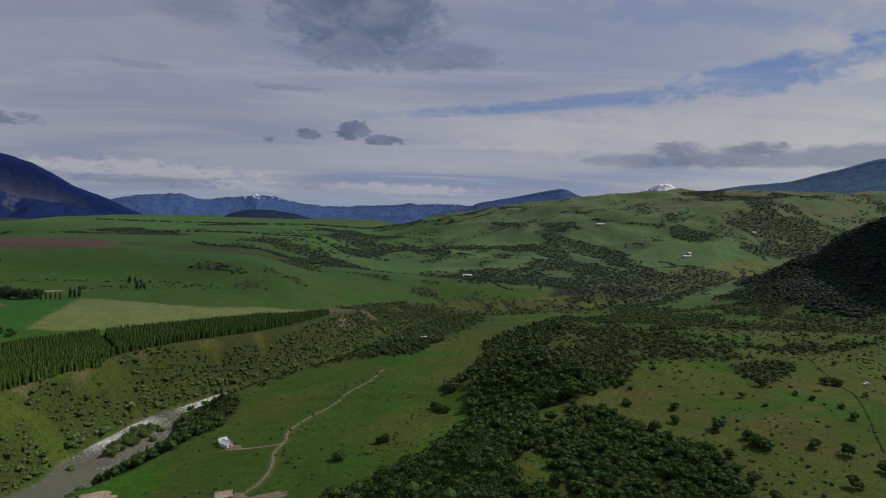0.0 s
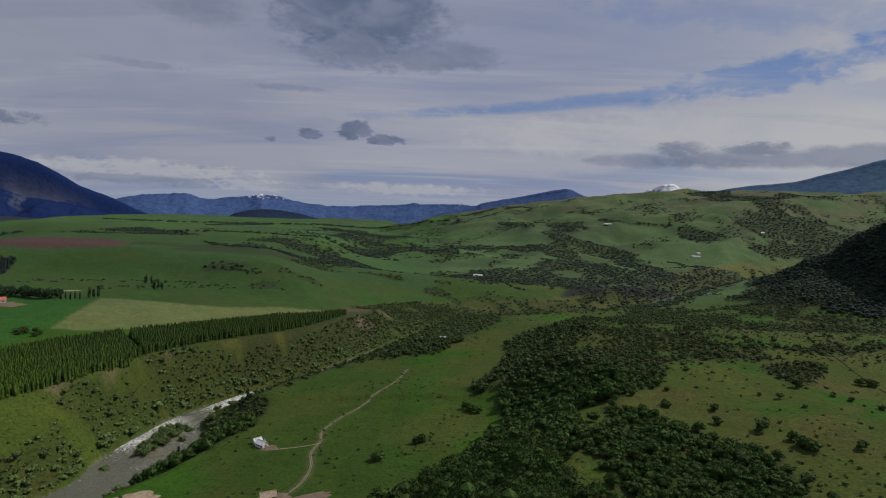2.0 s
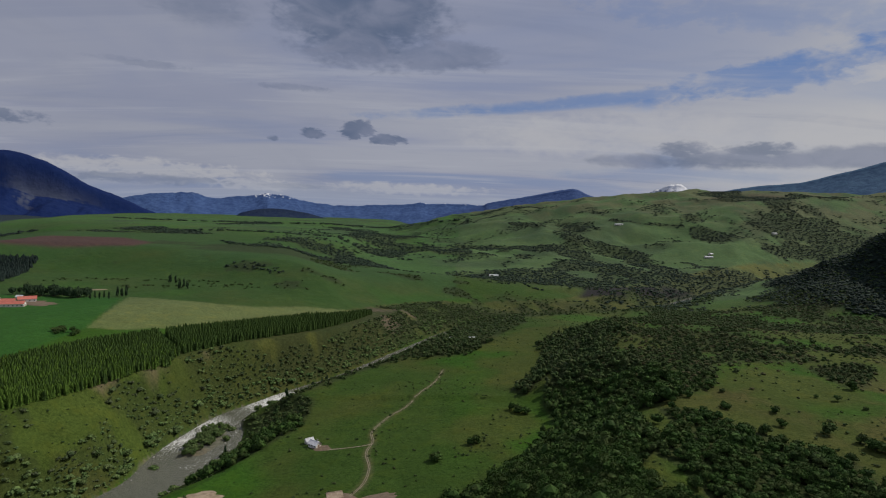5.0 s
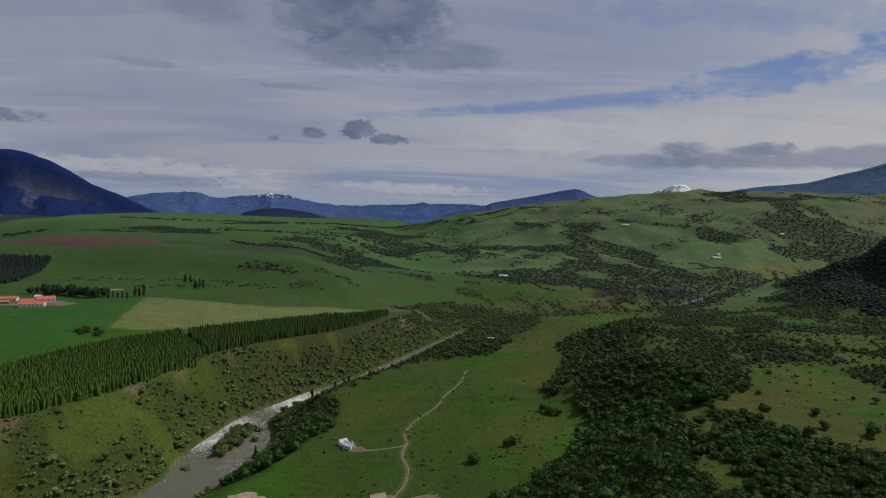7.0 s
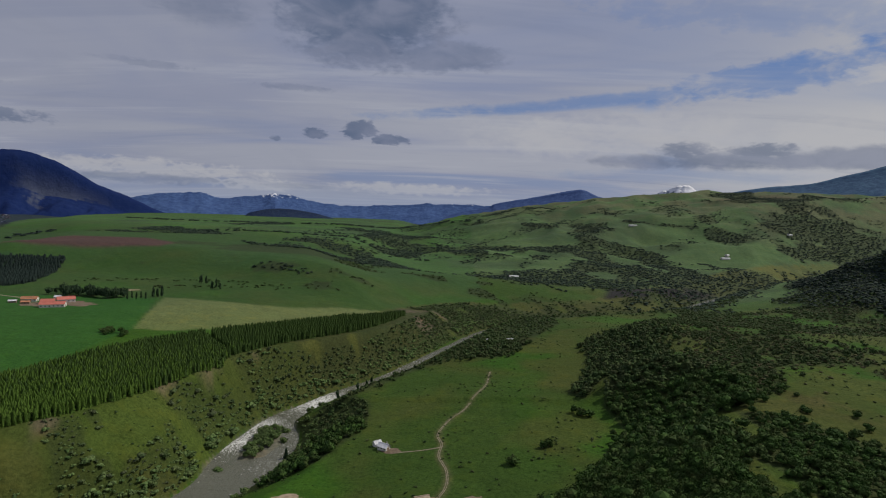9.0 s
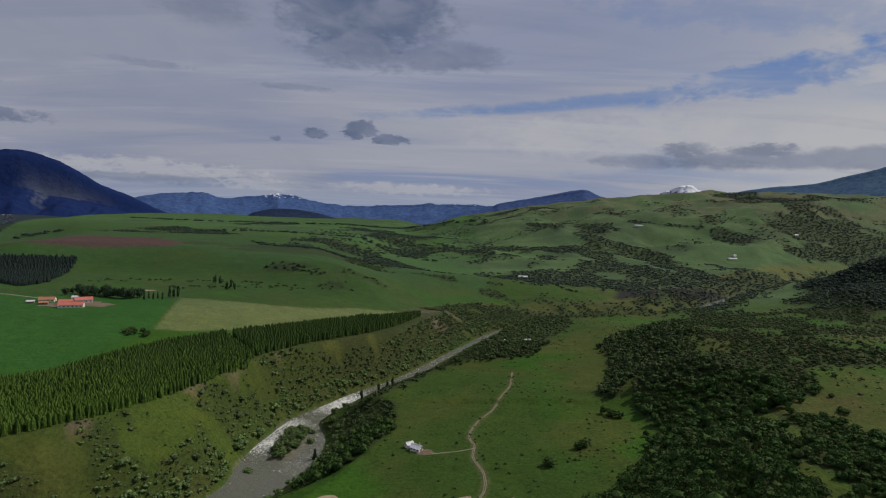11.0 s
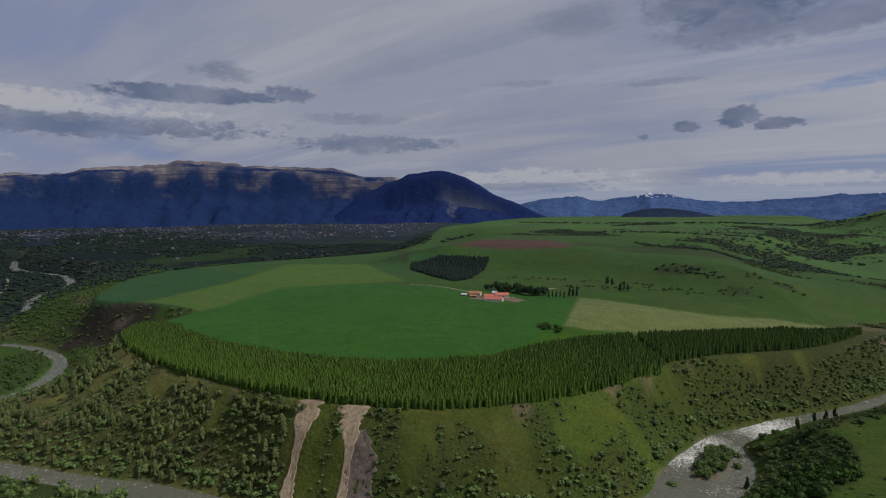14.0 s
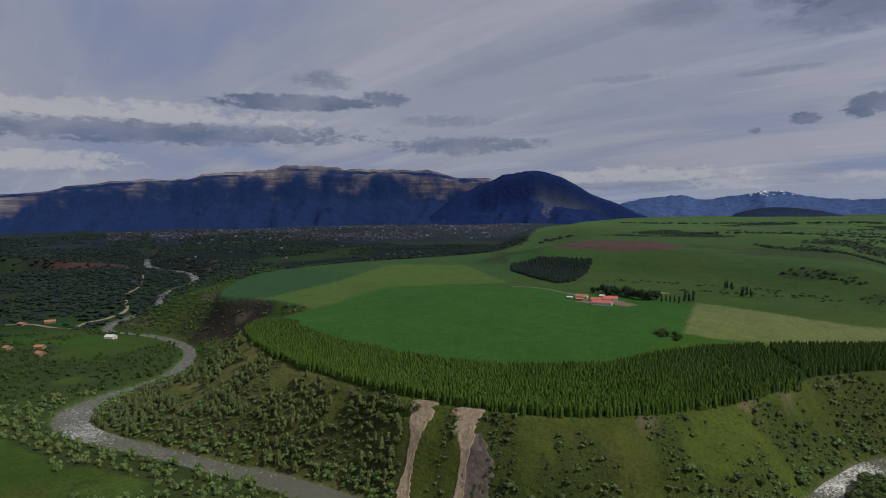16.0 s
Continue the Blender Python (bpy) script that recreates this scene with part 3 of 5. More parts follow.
BROWN_WALL = np.array([(-955, 262, 0), (-915, 275, 0), (-860, 292, 0)], float)

# Belts of scrub and wood over the far pastures: half width and line
FAR_BELTS = [(40, [(-400, 1330), (-354, 1400), (-289, 1299), (-223, 1180)]), (52, [(-268, 1600), (-237, 1780), (-132, 1850)]), (15, [(-213, 1034), (-174, 1027), (-143, 1035)]),
             (38, [(-113, 1788), (-65, 1650)]), (30, [(-60, 1850), (59, 1760)]), (42, [(95, 1765), (182, 1800), (276, 1715)]),
             (20, [(165, 2202), (238, 2099)]), (24, [(356, 2183), (425, 2005)]), (36, [(316, 1877), (404, 1845), (466, 1772), (476, 1687), (470, 1500)]),
             (30, [(283, 1652), (338, 1600), (318, 1400), (373, 1294)]), (44, [(470, 1500), (517, 1398), (498, 1287)]),
             (40, [(770, 1945), (820, 1890)]), (62, [(1152, 2057), (1248, 2063), (1231, 1910)]), (40, [(945, 1799), (1081, 1823), (1200, 1850)]),
             (14, [(603, 1622), (626, 1504)]), (30, [(943, 2454), (1175, 2285), (1187, 2097)]), (24, [(-55, 1007), (-43, 909), (-39, 870)]), (24, [(-23, 885), (18, 913), (56, 922)]),
             (14, [(531, 2162), (643, 2054), (731, 2024)]), (10, [(-158, 870), (-131, 879)]), (11, [(-60, 1069), (-37, 1075)]), (60, [(430, 1210), (540, 1310), (640, 1400), (800, 1500)])]
ESCARPMENT = [(175, 1056), (270, 1076), (394, 1160), (470, 1250), (430, 1240), (294, 1165), (210, 1150)]

PASTURE, DRY, LUSH, CROP = (0.058, 0.110, 0.020), (0.096, 0.116, 0.028), (0.050, 0.146, 0.014), (0.046, 0.142, 0.026)
PALE, BROWN, HEATH, GRAVEL = (0.185, 0.225, 0.080), (0.120, 0.075, 0.055), (0.052, 0.066, 0.027), (0.21, 0.195, 0.165)
EARTH, REDROCK = (0.215, 0.165, 0.115), (0.105, 0.050, 0.044)


def blend(base, colour, mask):
    return base + (np.array(colour) - base) * mask[..., None]


def bushy(x, y, out, across):
    """How much of the ground is under wood and scrub, 0 to 1."""
    edge = np.interp(y, FOREST_EDGE[:, 0], FOREST_EDGE[:, 1])
    patch, grain = fbm(x, y, 70, 4, 51), fbm(x, y, 24, 3, 52)
    right = step(-8, 10, x - edge) * step(1080, 900, y) * (1 - 0.96 * within(x, y, MEADOW, 9)) * step(120, 190, y)
    closed = np.maximum(step(90, 30, x - edge), step(330, 290, y) * step(220, 150, x))
    open_top = step(70, 150, x - edge) * step(380, 460, y)
    right = right * (0.30 - 0.24 * open_top + (0.70 + 0.24 * open_top) * step(0.40 + 0.09 * open_top, 0.56, patch + 0.40 * closed)) * (1 - 0.5 * step(60, 200, x - edge) * step(0.45, 0.60, grain) * (1 - closed))
    for glade in GLADES:
        right = right * (1 - 0.93 * within(x, y, glade, 3))
    right = np.maximum(right, within(x, y, COPSE, 5))
    belt = step(np.where(y > 430, 19, 0), np.where(y > 430, 27, 6), out) * step(62, 44, out + 22 * (patch - 0.5)) * step(290, 335, y) * step(900, 800, y) * ~across
    spur = step(120, 90, out) * step(540, 590, y) * step(860, 780, y) * ~across * step(30, 50, out) * (x < 40)
    ring = np.interp(out, (0, 14, 50, 90, 130), (1.0, 0.70, 0.36, 0.14, 0.0))
    _, rside, rcols = near_line(x, y, RIM)
    stripe = fbm(rcols[..., 1], out * 0.16, 20, 3, 53)
    slope = step(0.53, 0.60, stripe * 0.62 + grain * 0.38 + 0.40 * (ring - 0.36) + 0.045 * step(-330, -390, x)) * step(1, 4, out) * step(130, 80, out) * across * (rside > 0) * (x > -900)
    steep = across * step(410, 500, y + 0.4 * (60 - out)) * step(980, 860, y) * step(3, 10, out) * step(95, 70, out) * (0.05 + 0.95 * step(0.44, 0.56, 0.55 * fbm(x, y, 48, 4, 50) + 0.45 * grain + 0.16 * step(530, 640, y)))
    near = np.maximum.reduce([right, belt, spur, slope * 0.95, steep])
    q = 0.38 * x + 0.92 * y
    valley = np.zeros(x.shape)
    torn = fbm(x, y, 95, 4, 55) * 0.6 + fbm(x, y, 30, 3, 54) * 0.4
    for wide, line in FAR_BELTS:
        if q.max() > 850:
            d = near_line(x, y, np.array([(*p, 0) for p in line], float))[0]
            valley = np.maximum(valley, step(1.15, 0.85, d / wide + 3.6 * (torn - 0.5)))
    valley = np.maximum(valley, 0.8 * within(x, y, ESCARPMENT, 12) * step(0.40, 0.50, torn))
    valley = np.maximum(valley, 0.34 * step(0.575, 0.63, fbm(0.75 * x + 0.66 * y, 2.2 * (0.66 * x - 0.75 * y), 170, 4, 60)))
    valley = valley * step(-520, -380, x + 0.1 * y - 80) * step(860, 900, q) * step(2750, 2450, q)
    gorge = step(70, 35, out) * step(900, 1000, q) * step(0.34, 0.5, grain)
    lift = dark_hill(x, y)
    dark = step(6, 22, lift + 30 * (patch - 0.5)) * (lift > 4)
    brink = near_line(x, y, np.array([(*p, 0) for p in UPPER[5:13]], float))[0]
    high = np.maximum(step(0.60, 0.68, fbm(x, y, 230, 4, 57)) * step(960, 1050, y), step(70, 20, brink) * step(0.55, 0.66, fbm(x, y, 60, 4, 56)) * 0.7) * across
    west = step(0.47, 0.57, fbm(x, y, 150, 4, 58) + 0.10 * step(60, 10, out) + 0.55 * step(40, 18, out) * step(-740, -670, x)) * ~across * step(-380, -430, x) * step(1, 6, out)
    # western woods set denser to stand in for cloud shade on the valley
    beyond = step(0.37, 0.47, fbm(x, y, 260, 4, 59)) * step(-1150, -1400, x) * (~across | (rside > 0))
    wall = step(34, 22, near_line(x, y, BROWN_WALL)[0])
    ravine = across * step(-728, -760, x) * step(-1600, -1400, x) * (rside > 0) * step(4, 12, out) * step(0.30, 0.42, patch) * (1 - 0.45 * wall)
    return np.clip(np.maximum.reduce([near * (q < 1100), valley * 0.92, gorge * ~across * 0.9, gorge * across * 0.8, dark, high * 0.8, west * 0.85, beyond, ravine]), 0, 1)


def land_cover(x, y, h, out, across):
    grain, patch, broad = fbm(x, y, 9, 3, 61), fbm(x, y, 60, 4, 62), fbm(x, y, 300, 3, 63)
    c = np.zeros((*x.shape, 3)) + np.array(PASTURE)
    c = blend(c, DRY, step(0.44, 0.66, patch * 0.6 + broad * 0.4) * 0.75)
    c = blend(c, LUSH, step(0.52, 0.68, fbm(x, y, 110, 3, 64)) * 0.7)
    plain = across & (y > 560) & (x < -60) & (near_line(x, y, RIM)[1] < 0)
    western = across & (x < -795) & (near_line(x, y, RIM)[1] < 0) & (y < 900)
    c = blend(c, (0.040, 0.112, 0.040), western * 0.85)
    # high plain: pasture blued, distance haze put into its colour
    c = blend(c, (0.062, 0.126, 0.036), plain * (0.45 + 0.45 * step(0.4, 0.6, broad)))
    c = blend(c, (0.085, 0.150, 0.030), (~across & (x < -430) & (x > -860)) * step(0.36, 0.56, fbm(x, y, 70, 3, 67)) * 0.75)
    c = blend(c, LUSH, step(-12, -60, x - np.interp(y, FOREST_EDGE[:, 0], FOREST_EDGE[:, 1])) * step(-75, -20, x) * step(560, 430, y) * step(230, 300, y) * ~across * 0.8)
    c = blend(c, DRY, within(x, y, MEADOW, 12) * step(0.30, 0.6, patch) * 0.8)
    # far hill pasture, lightened and blued by haze in the colour
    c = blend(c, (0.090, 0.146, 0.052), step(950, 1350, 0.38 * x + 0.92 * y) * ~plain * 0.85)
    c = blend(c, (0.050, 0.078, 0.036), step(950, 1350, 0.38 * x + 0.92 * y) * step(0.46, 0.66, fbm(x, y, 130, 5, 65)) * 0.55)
    q = 0.38 * x + 0.92 * y
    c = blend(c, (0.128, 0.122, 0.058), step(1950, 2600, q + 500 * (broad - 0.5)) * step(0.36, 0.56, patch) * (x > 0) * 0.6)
    c = blend(c, (0.128, 0.118, 0.040), within(x, y, MEADOW, 12) * step(0.46, 0.62, fbm(x, y, 34, 4, 70)) * 0.8)
    c = blend(c, (0.116, 0.126, 0.034), (across & (out < 90) & (out > 0) & (x > -900)) * (0.55 + 0.4 * step(0.42, 0.58, patch)))
    c = blend(c, DRY, (~across & (x > -330) & (y < 700)) * step(0.46, 0.60, fbm(x, y, 85, 4, 69)) * 0.75)
    c = blend(c, (0.190, 0.190, 0.070), (across & (out > 0) & (near_line(x, y, RIM)[1] > 0)) * step(-440, -470, x) * step(-820, -760, x) * step(0.30, 0.50, patch) * 0.8)
    c = blend(c, CROP, within(x, y, BIG_FIELD, 2.5) * 0.96)
    c = blend(c, (0.100, 0.172, 0.036), within(x, y, WEST_STRIP, 4) * 0.95)
    c = blend(c, PALE, within(x, y, PALE_FIELD, 2.5) * 0.95)
    c = blend(c, BROWN, within(x, y, PLOUGHED, 12))
    c = blend(c, BROWN, within(x, y, [(1000, 2480), (1240, 2560), (1330, 2430), (1080, 2380)], 30) * 0.5)
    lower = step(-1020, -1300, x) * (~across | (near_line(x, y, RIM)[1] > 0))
    # lower valley: cloud shade put into the ground colour
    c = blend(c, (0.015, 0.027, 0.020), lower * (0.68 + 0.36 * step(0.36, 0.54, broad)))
    # farther out, under the town too, distance haze is painted in as blue
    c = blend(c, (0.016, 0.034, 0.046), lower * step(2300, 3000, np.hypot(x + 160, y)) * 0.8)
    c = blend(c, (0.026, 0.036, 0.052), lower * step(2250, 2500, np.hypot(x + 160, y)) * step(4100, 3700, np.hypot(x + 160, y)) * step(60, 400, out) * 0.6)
    wood = bushy(x, y, out, across)
    bankside = across & (out < 140) & (x > -900) & (y < 520)
    c = blend(c, HEATH, step(0.10, 0.6, wood) * np.where(bankside, 0.45, np.where(x < -1050, 0.2, np.where(0.38 * x + 0.92 * y > 1000, 0.75, 0.72))))
    # dark hill: ground under the wood, cloud shade put into its colour
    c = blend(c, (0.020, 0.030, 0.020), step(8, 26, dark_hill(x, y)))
    c = blend(c, (0.036, 0.036, 0.030), within(x, y, ESCARPMENT, 10) * step(0.36, 0.5, patch))
    c = blend(c, (0.052, 0.044, 0.030), step(30, 16, near_line(x, y, BROWN_WALL)[0] + 16 * (patch - 0.5)) * (near_line(x, y, RIM)[1] > 0) * across)
    # bare ground on the steep far bank and along the water
    t = step(6, 30, out) * step(110, 60, out)
    c = blend(c, EARTH, across * t * step(0.61, 0.71, fbm(x, y, 38, 4, 66)) * 0.7 * (y < 800))
    c = blend(c, REDROCK, (np.abs(-2230 - x + 0.25 * (y - 300) + 90 * (fbm(x, y, 160, 4, 3) - 0.5) - 38) < 62) * step(720, 600, y) * step(180, 330, y) * step(0.32, 0.46, fbm(x, y, 36, 3, 71)) * ~across * 0.85)
    c = blend(c, GRAVEL, step(1.4, 0.0, out + 6 * (fbm(x, y, 30, 3, 68) - 0.35)) * 0.85 * (y < 470))
    # cover grows bluer with distance and lighter on the far hills: painted haze
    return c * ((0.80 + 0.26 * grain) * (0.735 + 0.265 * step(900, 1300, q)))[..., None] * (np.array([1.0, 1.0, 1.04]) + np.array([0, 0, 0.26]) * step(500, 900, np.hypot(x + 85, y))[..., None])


CENTRE = (-85.0, -60.0)
azimuths = np.radians(np.concatenate([np.arange(-101, 50, 0.25), np.arange(50, 259, 3.0)]))
radii = np.concatenate([[0.3], np.linspace(12, 150, 12, endpoint=False), np.geomspace(150, 4930, 390)])
ga, gr = np.meshgrid(azimuths, radii)
gx, gy = CENTRE[0] + gr * np.sin(ga), CENTRE[1] + gr * np.cos(ga)
gz, gout, gacross = land(gx, gy)
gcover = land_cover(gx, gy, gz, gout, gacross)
for line in TRACKS:
    d, _, w = near_line(gx, gy, line)
    gcover = blend(gcover, (0.14, 0.125, 0.07), step(1.6, 0.0, d - w[..., 0]) * 0.4)
middle = len(gx.ravel())
gverts = np.vstack([np.stack([gx, gy, gz], -1).reshape(-1, 3), [[*CENTRE, float(land(np.array([CENTRE[0]]), np.array([CENTRE[1]]))[0][0])]]])
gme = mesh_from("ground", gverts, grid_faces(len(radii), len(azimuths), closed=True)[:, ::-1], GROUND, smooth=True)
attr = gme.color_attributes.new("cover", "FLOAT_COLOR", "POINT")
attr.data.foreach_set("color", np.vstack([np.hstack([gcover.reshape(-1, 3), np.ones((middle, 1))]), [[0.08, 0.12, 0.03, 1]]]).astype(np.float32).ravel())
ground = tagged(new("ground", gme), "grassy river valley with pasture, crop fields and scrub", "ground", kind="structure")

# ---- water ----
fine_river = RIVER
tang = np.gradient(fine_river[:, :2], axis=0)
tang /= np.linalg.norm(tang, axis=1)[:, None]
norm = np.stack([-tang[:, 1], tang[:, 0]], 1)
cols = np.linspace(-1, 1, 9)
wverts = np.zeros((len(fine_river), len(cols), 3))
for k, c in enumerate(cols):
    wverts[:, k, :2] = fine_river[:, :2] + norm * (c * (fine_river[:, 3] + 3.0))[:, None]
    wverts[:, k, 2] = fine_river[:, 2]
wme = mesh_from("river", wverts.reshape(-1, 3), grid_faces(len(fine_river), len(cols))[:, ::-1], WATER, smooth=True)
rapid = np.zeros(wverts.shape[:2])
for cx, cy, size, amount in ((-254, 395, 32, 0.85), (-215, 485, 45, 0.9), (-250, 425, 30, 0.85), (-225, 360, 22, 0.5), (-180, 550, 60, 0.35), (-690, 72, 60, 0.65), (-600, 108, 90, 0.4), (-750, 76, 40, 0.5), (-950, 230, 120, 0.3), (-262, 385, 25, 0.5)):
    rapid = np.maximum(rapid, amount * np.exp(-((wverts[..., 0] - cx) ** 2 + (wverts[..., 1] - cy) ** 2) / size ** 2))
rapid = np.maximum(rapid, 0.42 * step(330, 380, wverts[..., 1]) * step(900, 600, wverts[..., 1]) * (wverts[..., 0] < 0))
rapid = np.maximum(rapid, 0.36 * step(-470, -560, wverts[..., 0]))
wattr = wme.attributes.new("rapid", "FLOAT", "POINT")
wattr.data.foreach_set("value", rapid.astype(np.float32).ravel())
water = tagged(new("water", wme), "silty grey-green river with white rapids", "river", kind="structure")


# ---- mountains ----
def mountain(name, crest, reach, mat, label, seed, drop=None, rough=1.0, cliff=0.0, foot=60.0, back=500.0, jag=0.0):
    """A ridge along a crest line (x, y, z): slopes fall away on both sides, cut by gullies, with an optional cliff below the top."""
    line = curve_through(crest, 14)
    n = len(line)
    along = np.cumsum(np.r_[0, np.linalg.norm(np.diff(line[:, :2], axis=0), axis=1)])
    line[:, 2] += jag * (fbm(along, along * 0 + 3.0, 170, 5, seed + 9, 0.6) - 0.5)
    toward = np.array([-85.0, 0.0]) - line[:, :2]
    toward /= np.linalg.norm(toward, axis=1)[:, None]
    across = np.concatenate([-np.linspace(1, 0.08, 8), np.linspace(0, 1, 42) ** 1.15])
    v = np.zeros((n, len(across), 3))
    run = np.cumsum(np.r_[0, np.linalg.norm(np.diff(line[:, :2], axis=0), axis=1)])
    for k, s in enumerate(across):
        dist = s * (reach if s > 0 else back)
        x, y = line[:, 0] + toward[:, 0] * dist, line[:, 1] + toward[:, 1] * dist
        fall = abs(s) if s < 0 else (1 - cliff) * s ** 0.8 + cliff * step(0.05, 0.22, s + 0.10 * (fbm(run, run * 0 + 7, 260, 3, seed + 5) - 0.5))
        z = line[:, 2] + (foot - line[:, 2]) * np.clip(fall, 0, 1)
        ribs = 1 - np.abs(2 * fbm(run + 0.25 * dist, run * 0 + 0.35 * dist, 210, 4, seed) - 1)
        lump = fbm(x, y, 120, 5, seed + 2) - 0.5
        wave = math.sin(math.pi * min(1.0, abs(s) * 1.0)) if s > 0 else 0.3
        z = z + rough * (line[:, 2] - foot) * (0.20 * (ribs - 0.62) + 0.20 * lump) * wave + rough * 14 * lump * (abs(s) < 0.05)
        v[:, k] = np.stack([x, y, z], 1)
    me = mesh_from(name, v.reshape(-1, 3), grid_faces(n, len(across)), mat, smooth=True)
    down = me.attributes.new("down", "FLOAT", "POINT")
    along = me.attributes.new("along", "FLOAT", "POINT")
    along.data.foreach_set("value", np.repeat(np.linspace(0, 1, n), len(across)).astype(np.float32))
    down.data.foreach_set("value", np.tile(np.abs(across), n).astype(np.float32))
    return tagged(new(name, me), label, "mountain", kind="structure")


# wood colours below hold more of the haze blue and cloud shade
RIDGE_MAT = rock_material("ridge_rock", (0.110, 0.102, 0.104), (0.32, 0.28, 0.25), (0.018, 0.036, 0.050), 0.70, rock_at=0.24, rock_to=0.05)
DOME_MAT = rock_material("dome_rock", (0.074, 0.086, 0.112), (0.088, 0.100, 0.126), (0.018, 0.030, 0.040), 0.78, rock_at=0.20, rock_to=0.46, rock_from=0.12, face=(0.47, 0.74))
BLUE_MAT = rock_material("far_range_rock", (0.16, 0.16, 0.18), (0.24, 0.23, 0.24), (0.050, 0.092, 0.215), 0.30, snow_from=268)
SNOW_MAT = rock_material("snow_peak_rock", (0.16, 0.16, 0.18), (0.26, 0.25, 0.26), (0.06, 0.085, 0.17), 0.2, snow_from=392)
HILL_MAT = rock_material("hazed_hill_wood", (0.12, 0.12, 0.13), (0.2, 0.2, 0.2), (0.055, 0.095, 0.22), 0.4, rock_at=0.9)
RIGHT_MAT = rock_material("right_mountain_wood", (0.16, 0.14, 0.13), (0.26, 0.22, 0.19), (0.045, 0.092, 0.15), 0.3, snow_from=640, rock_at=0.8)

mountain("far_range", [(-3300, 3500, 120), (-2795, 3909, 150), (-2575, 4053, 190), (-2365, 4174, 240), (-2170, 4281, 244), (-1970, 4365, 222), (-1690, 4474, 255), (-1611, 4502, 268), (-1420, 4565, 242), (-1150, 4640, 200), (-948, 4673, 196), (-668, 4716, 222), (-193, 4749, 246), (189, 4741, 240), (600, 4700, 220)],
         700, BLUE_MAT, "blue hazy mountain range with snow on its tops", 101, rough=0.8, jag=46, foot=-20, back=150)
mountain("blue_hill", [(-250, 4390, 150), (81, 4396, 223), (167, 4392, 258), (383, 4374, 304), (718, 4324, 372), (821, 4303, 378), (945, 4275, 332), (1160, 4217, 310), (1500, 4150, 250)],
         900, HILL_MAT, "wooded hill with a flat rounded top, coloured haze blue", 102, rough=0.35, foot=-20, back=300)
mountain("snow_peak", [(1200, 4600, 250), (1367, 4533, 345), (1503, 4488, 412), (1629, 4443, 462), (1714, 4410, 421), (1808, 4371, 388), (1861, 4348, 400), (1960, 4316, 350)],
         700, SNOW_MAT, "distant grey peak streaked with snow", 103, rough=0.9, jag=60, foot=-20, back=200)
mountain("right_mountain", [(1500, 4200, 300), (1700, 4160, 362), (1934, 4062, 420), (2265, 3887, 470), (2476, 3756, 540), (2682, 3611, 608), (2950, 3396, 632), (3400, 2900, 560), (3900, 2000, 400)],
         1500, RIGHT_MAT, "broad wooded mountain rising from pastures, coloured haze blue-green", 104, rough=0.35, foot=60, back=400)
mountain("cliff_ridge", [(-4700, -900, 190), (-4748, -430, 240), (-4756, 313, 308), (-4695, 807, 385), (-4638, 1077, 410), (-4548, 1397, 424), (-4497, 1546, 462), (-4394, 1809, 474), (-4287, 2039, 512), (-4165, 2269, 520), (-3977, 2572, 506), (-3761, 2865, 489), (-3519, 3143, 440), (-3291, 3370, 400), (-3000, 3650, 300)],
         620, RIDGE_MAT, "long ridge of banded pale cliffs above woods coloured dark with haze and cloud shade", 105, rough=0.9, jag=42, cliff=0.32, foot=-20, back=150)
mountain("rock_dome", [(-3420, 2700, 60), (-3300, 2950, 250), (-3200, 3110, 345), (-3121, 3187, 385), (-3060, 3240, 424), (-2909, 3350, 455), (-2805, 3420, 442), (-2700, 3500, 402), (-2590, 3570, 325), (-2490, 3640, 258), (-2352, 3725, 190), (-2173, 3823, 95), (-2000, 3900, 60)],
         560, DOME_MAT, "rounded mountain with a grey rock face, coloured dark with cloud shade", 106, rough=0.7, jag=10, cliff=0.35, foot=-20, back=500)
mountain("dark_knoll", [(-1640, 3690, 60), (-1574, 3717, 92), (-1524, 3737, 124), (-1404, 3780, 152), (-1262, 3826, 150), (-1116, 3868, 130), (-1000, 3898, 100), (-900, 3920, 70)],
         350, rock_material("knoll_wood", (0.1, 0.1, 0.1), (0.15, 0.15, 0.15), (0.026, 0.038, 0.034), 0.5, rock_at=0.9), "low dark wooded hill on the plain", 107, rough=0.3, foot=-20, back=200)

# ---- plants ----
def ball(level):
    bm = bmesh.new()
    bmesh.ops.create_icosphere(bm, subdivisions=level, radius=1.0)
    v, f = np.array([p.co[:] for p in bm.verts]), np.array([[p.index for p in face.verts] for face in bm.faces])
    bm.free()
    return v, f


def cap(sides):
    """A low dome without an underside: two rings and a top."""
    v = [(r * math.cos(6.283 * (k + o) / sides), r * math.sin(6.283 * (k + o) / sides), z) for r, z, o in ((0.95, -0.45, 0), (0.86, 0.40, 0.5)) for k in range(sides)] + [(0, 0, 1)]
    f = []
    for k in range(sides):
        m = (k + 1) % sides
        f += [(k, m, sides + k), (m, sides + m, sides + k), (sides + k, sides + m, 2 * sides)]
    return np.array(v), np.array(f)


BALLS = {0: cap(5), 1: ball(1)}


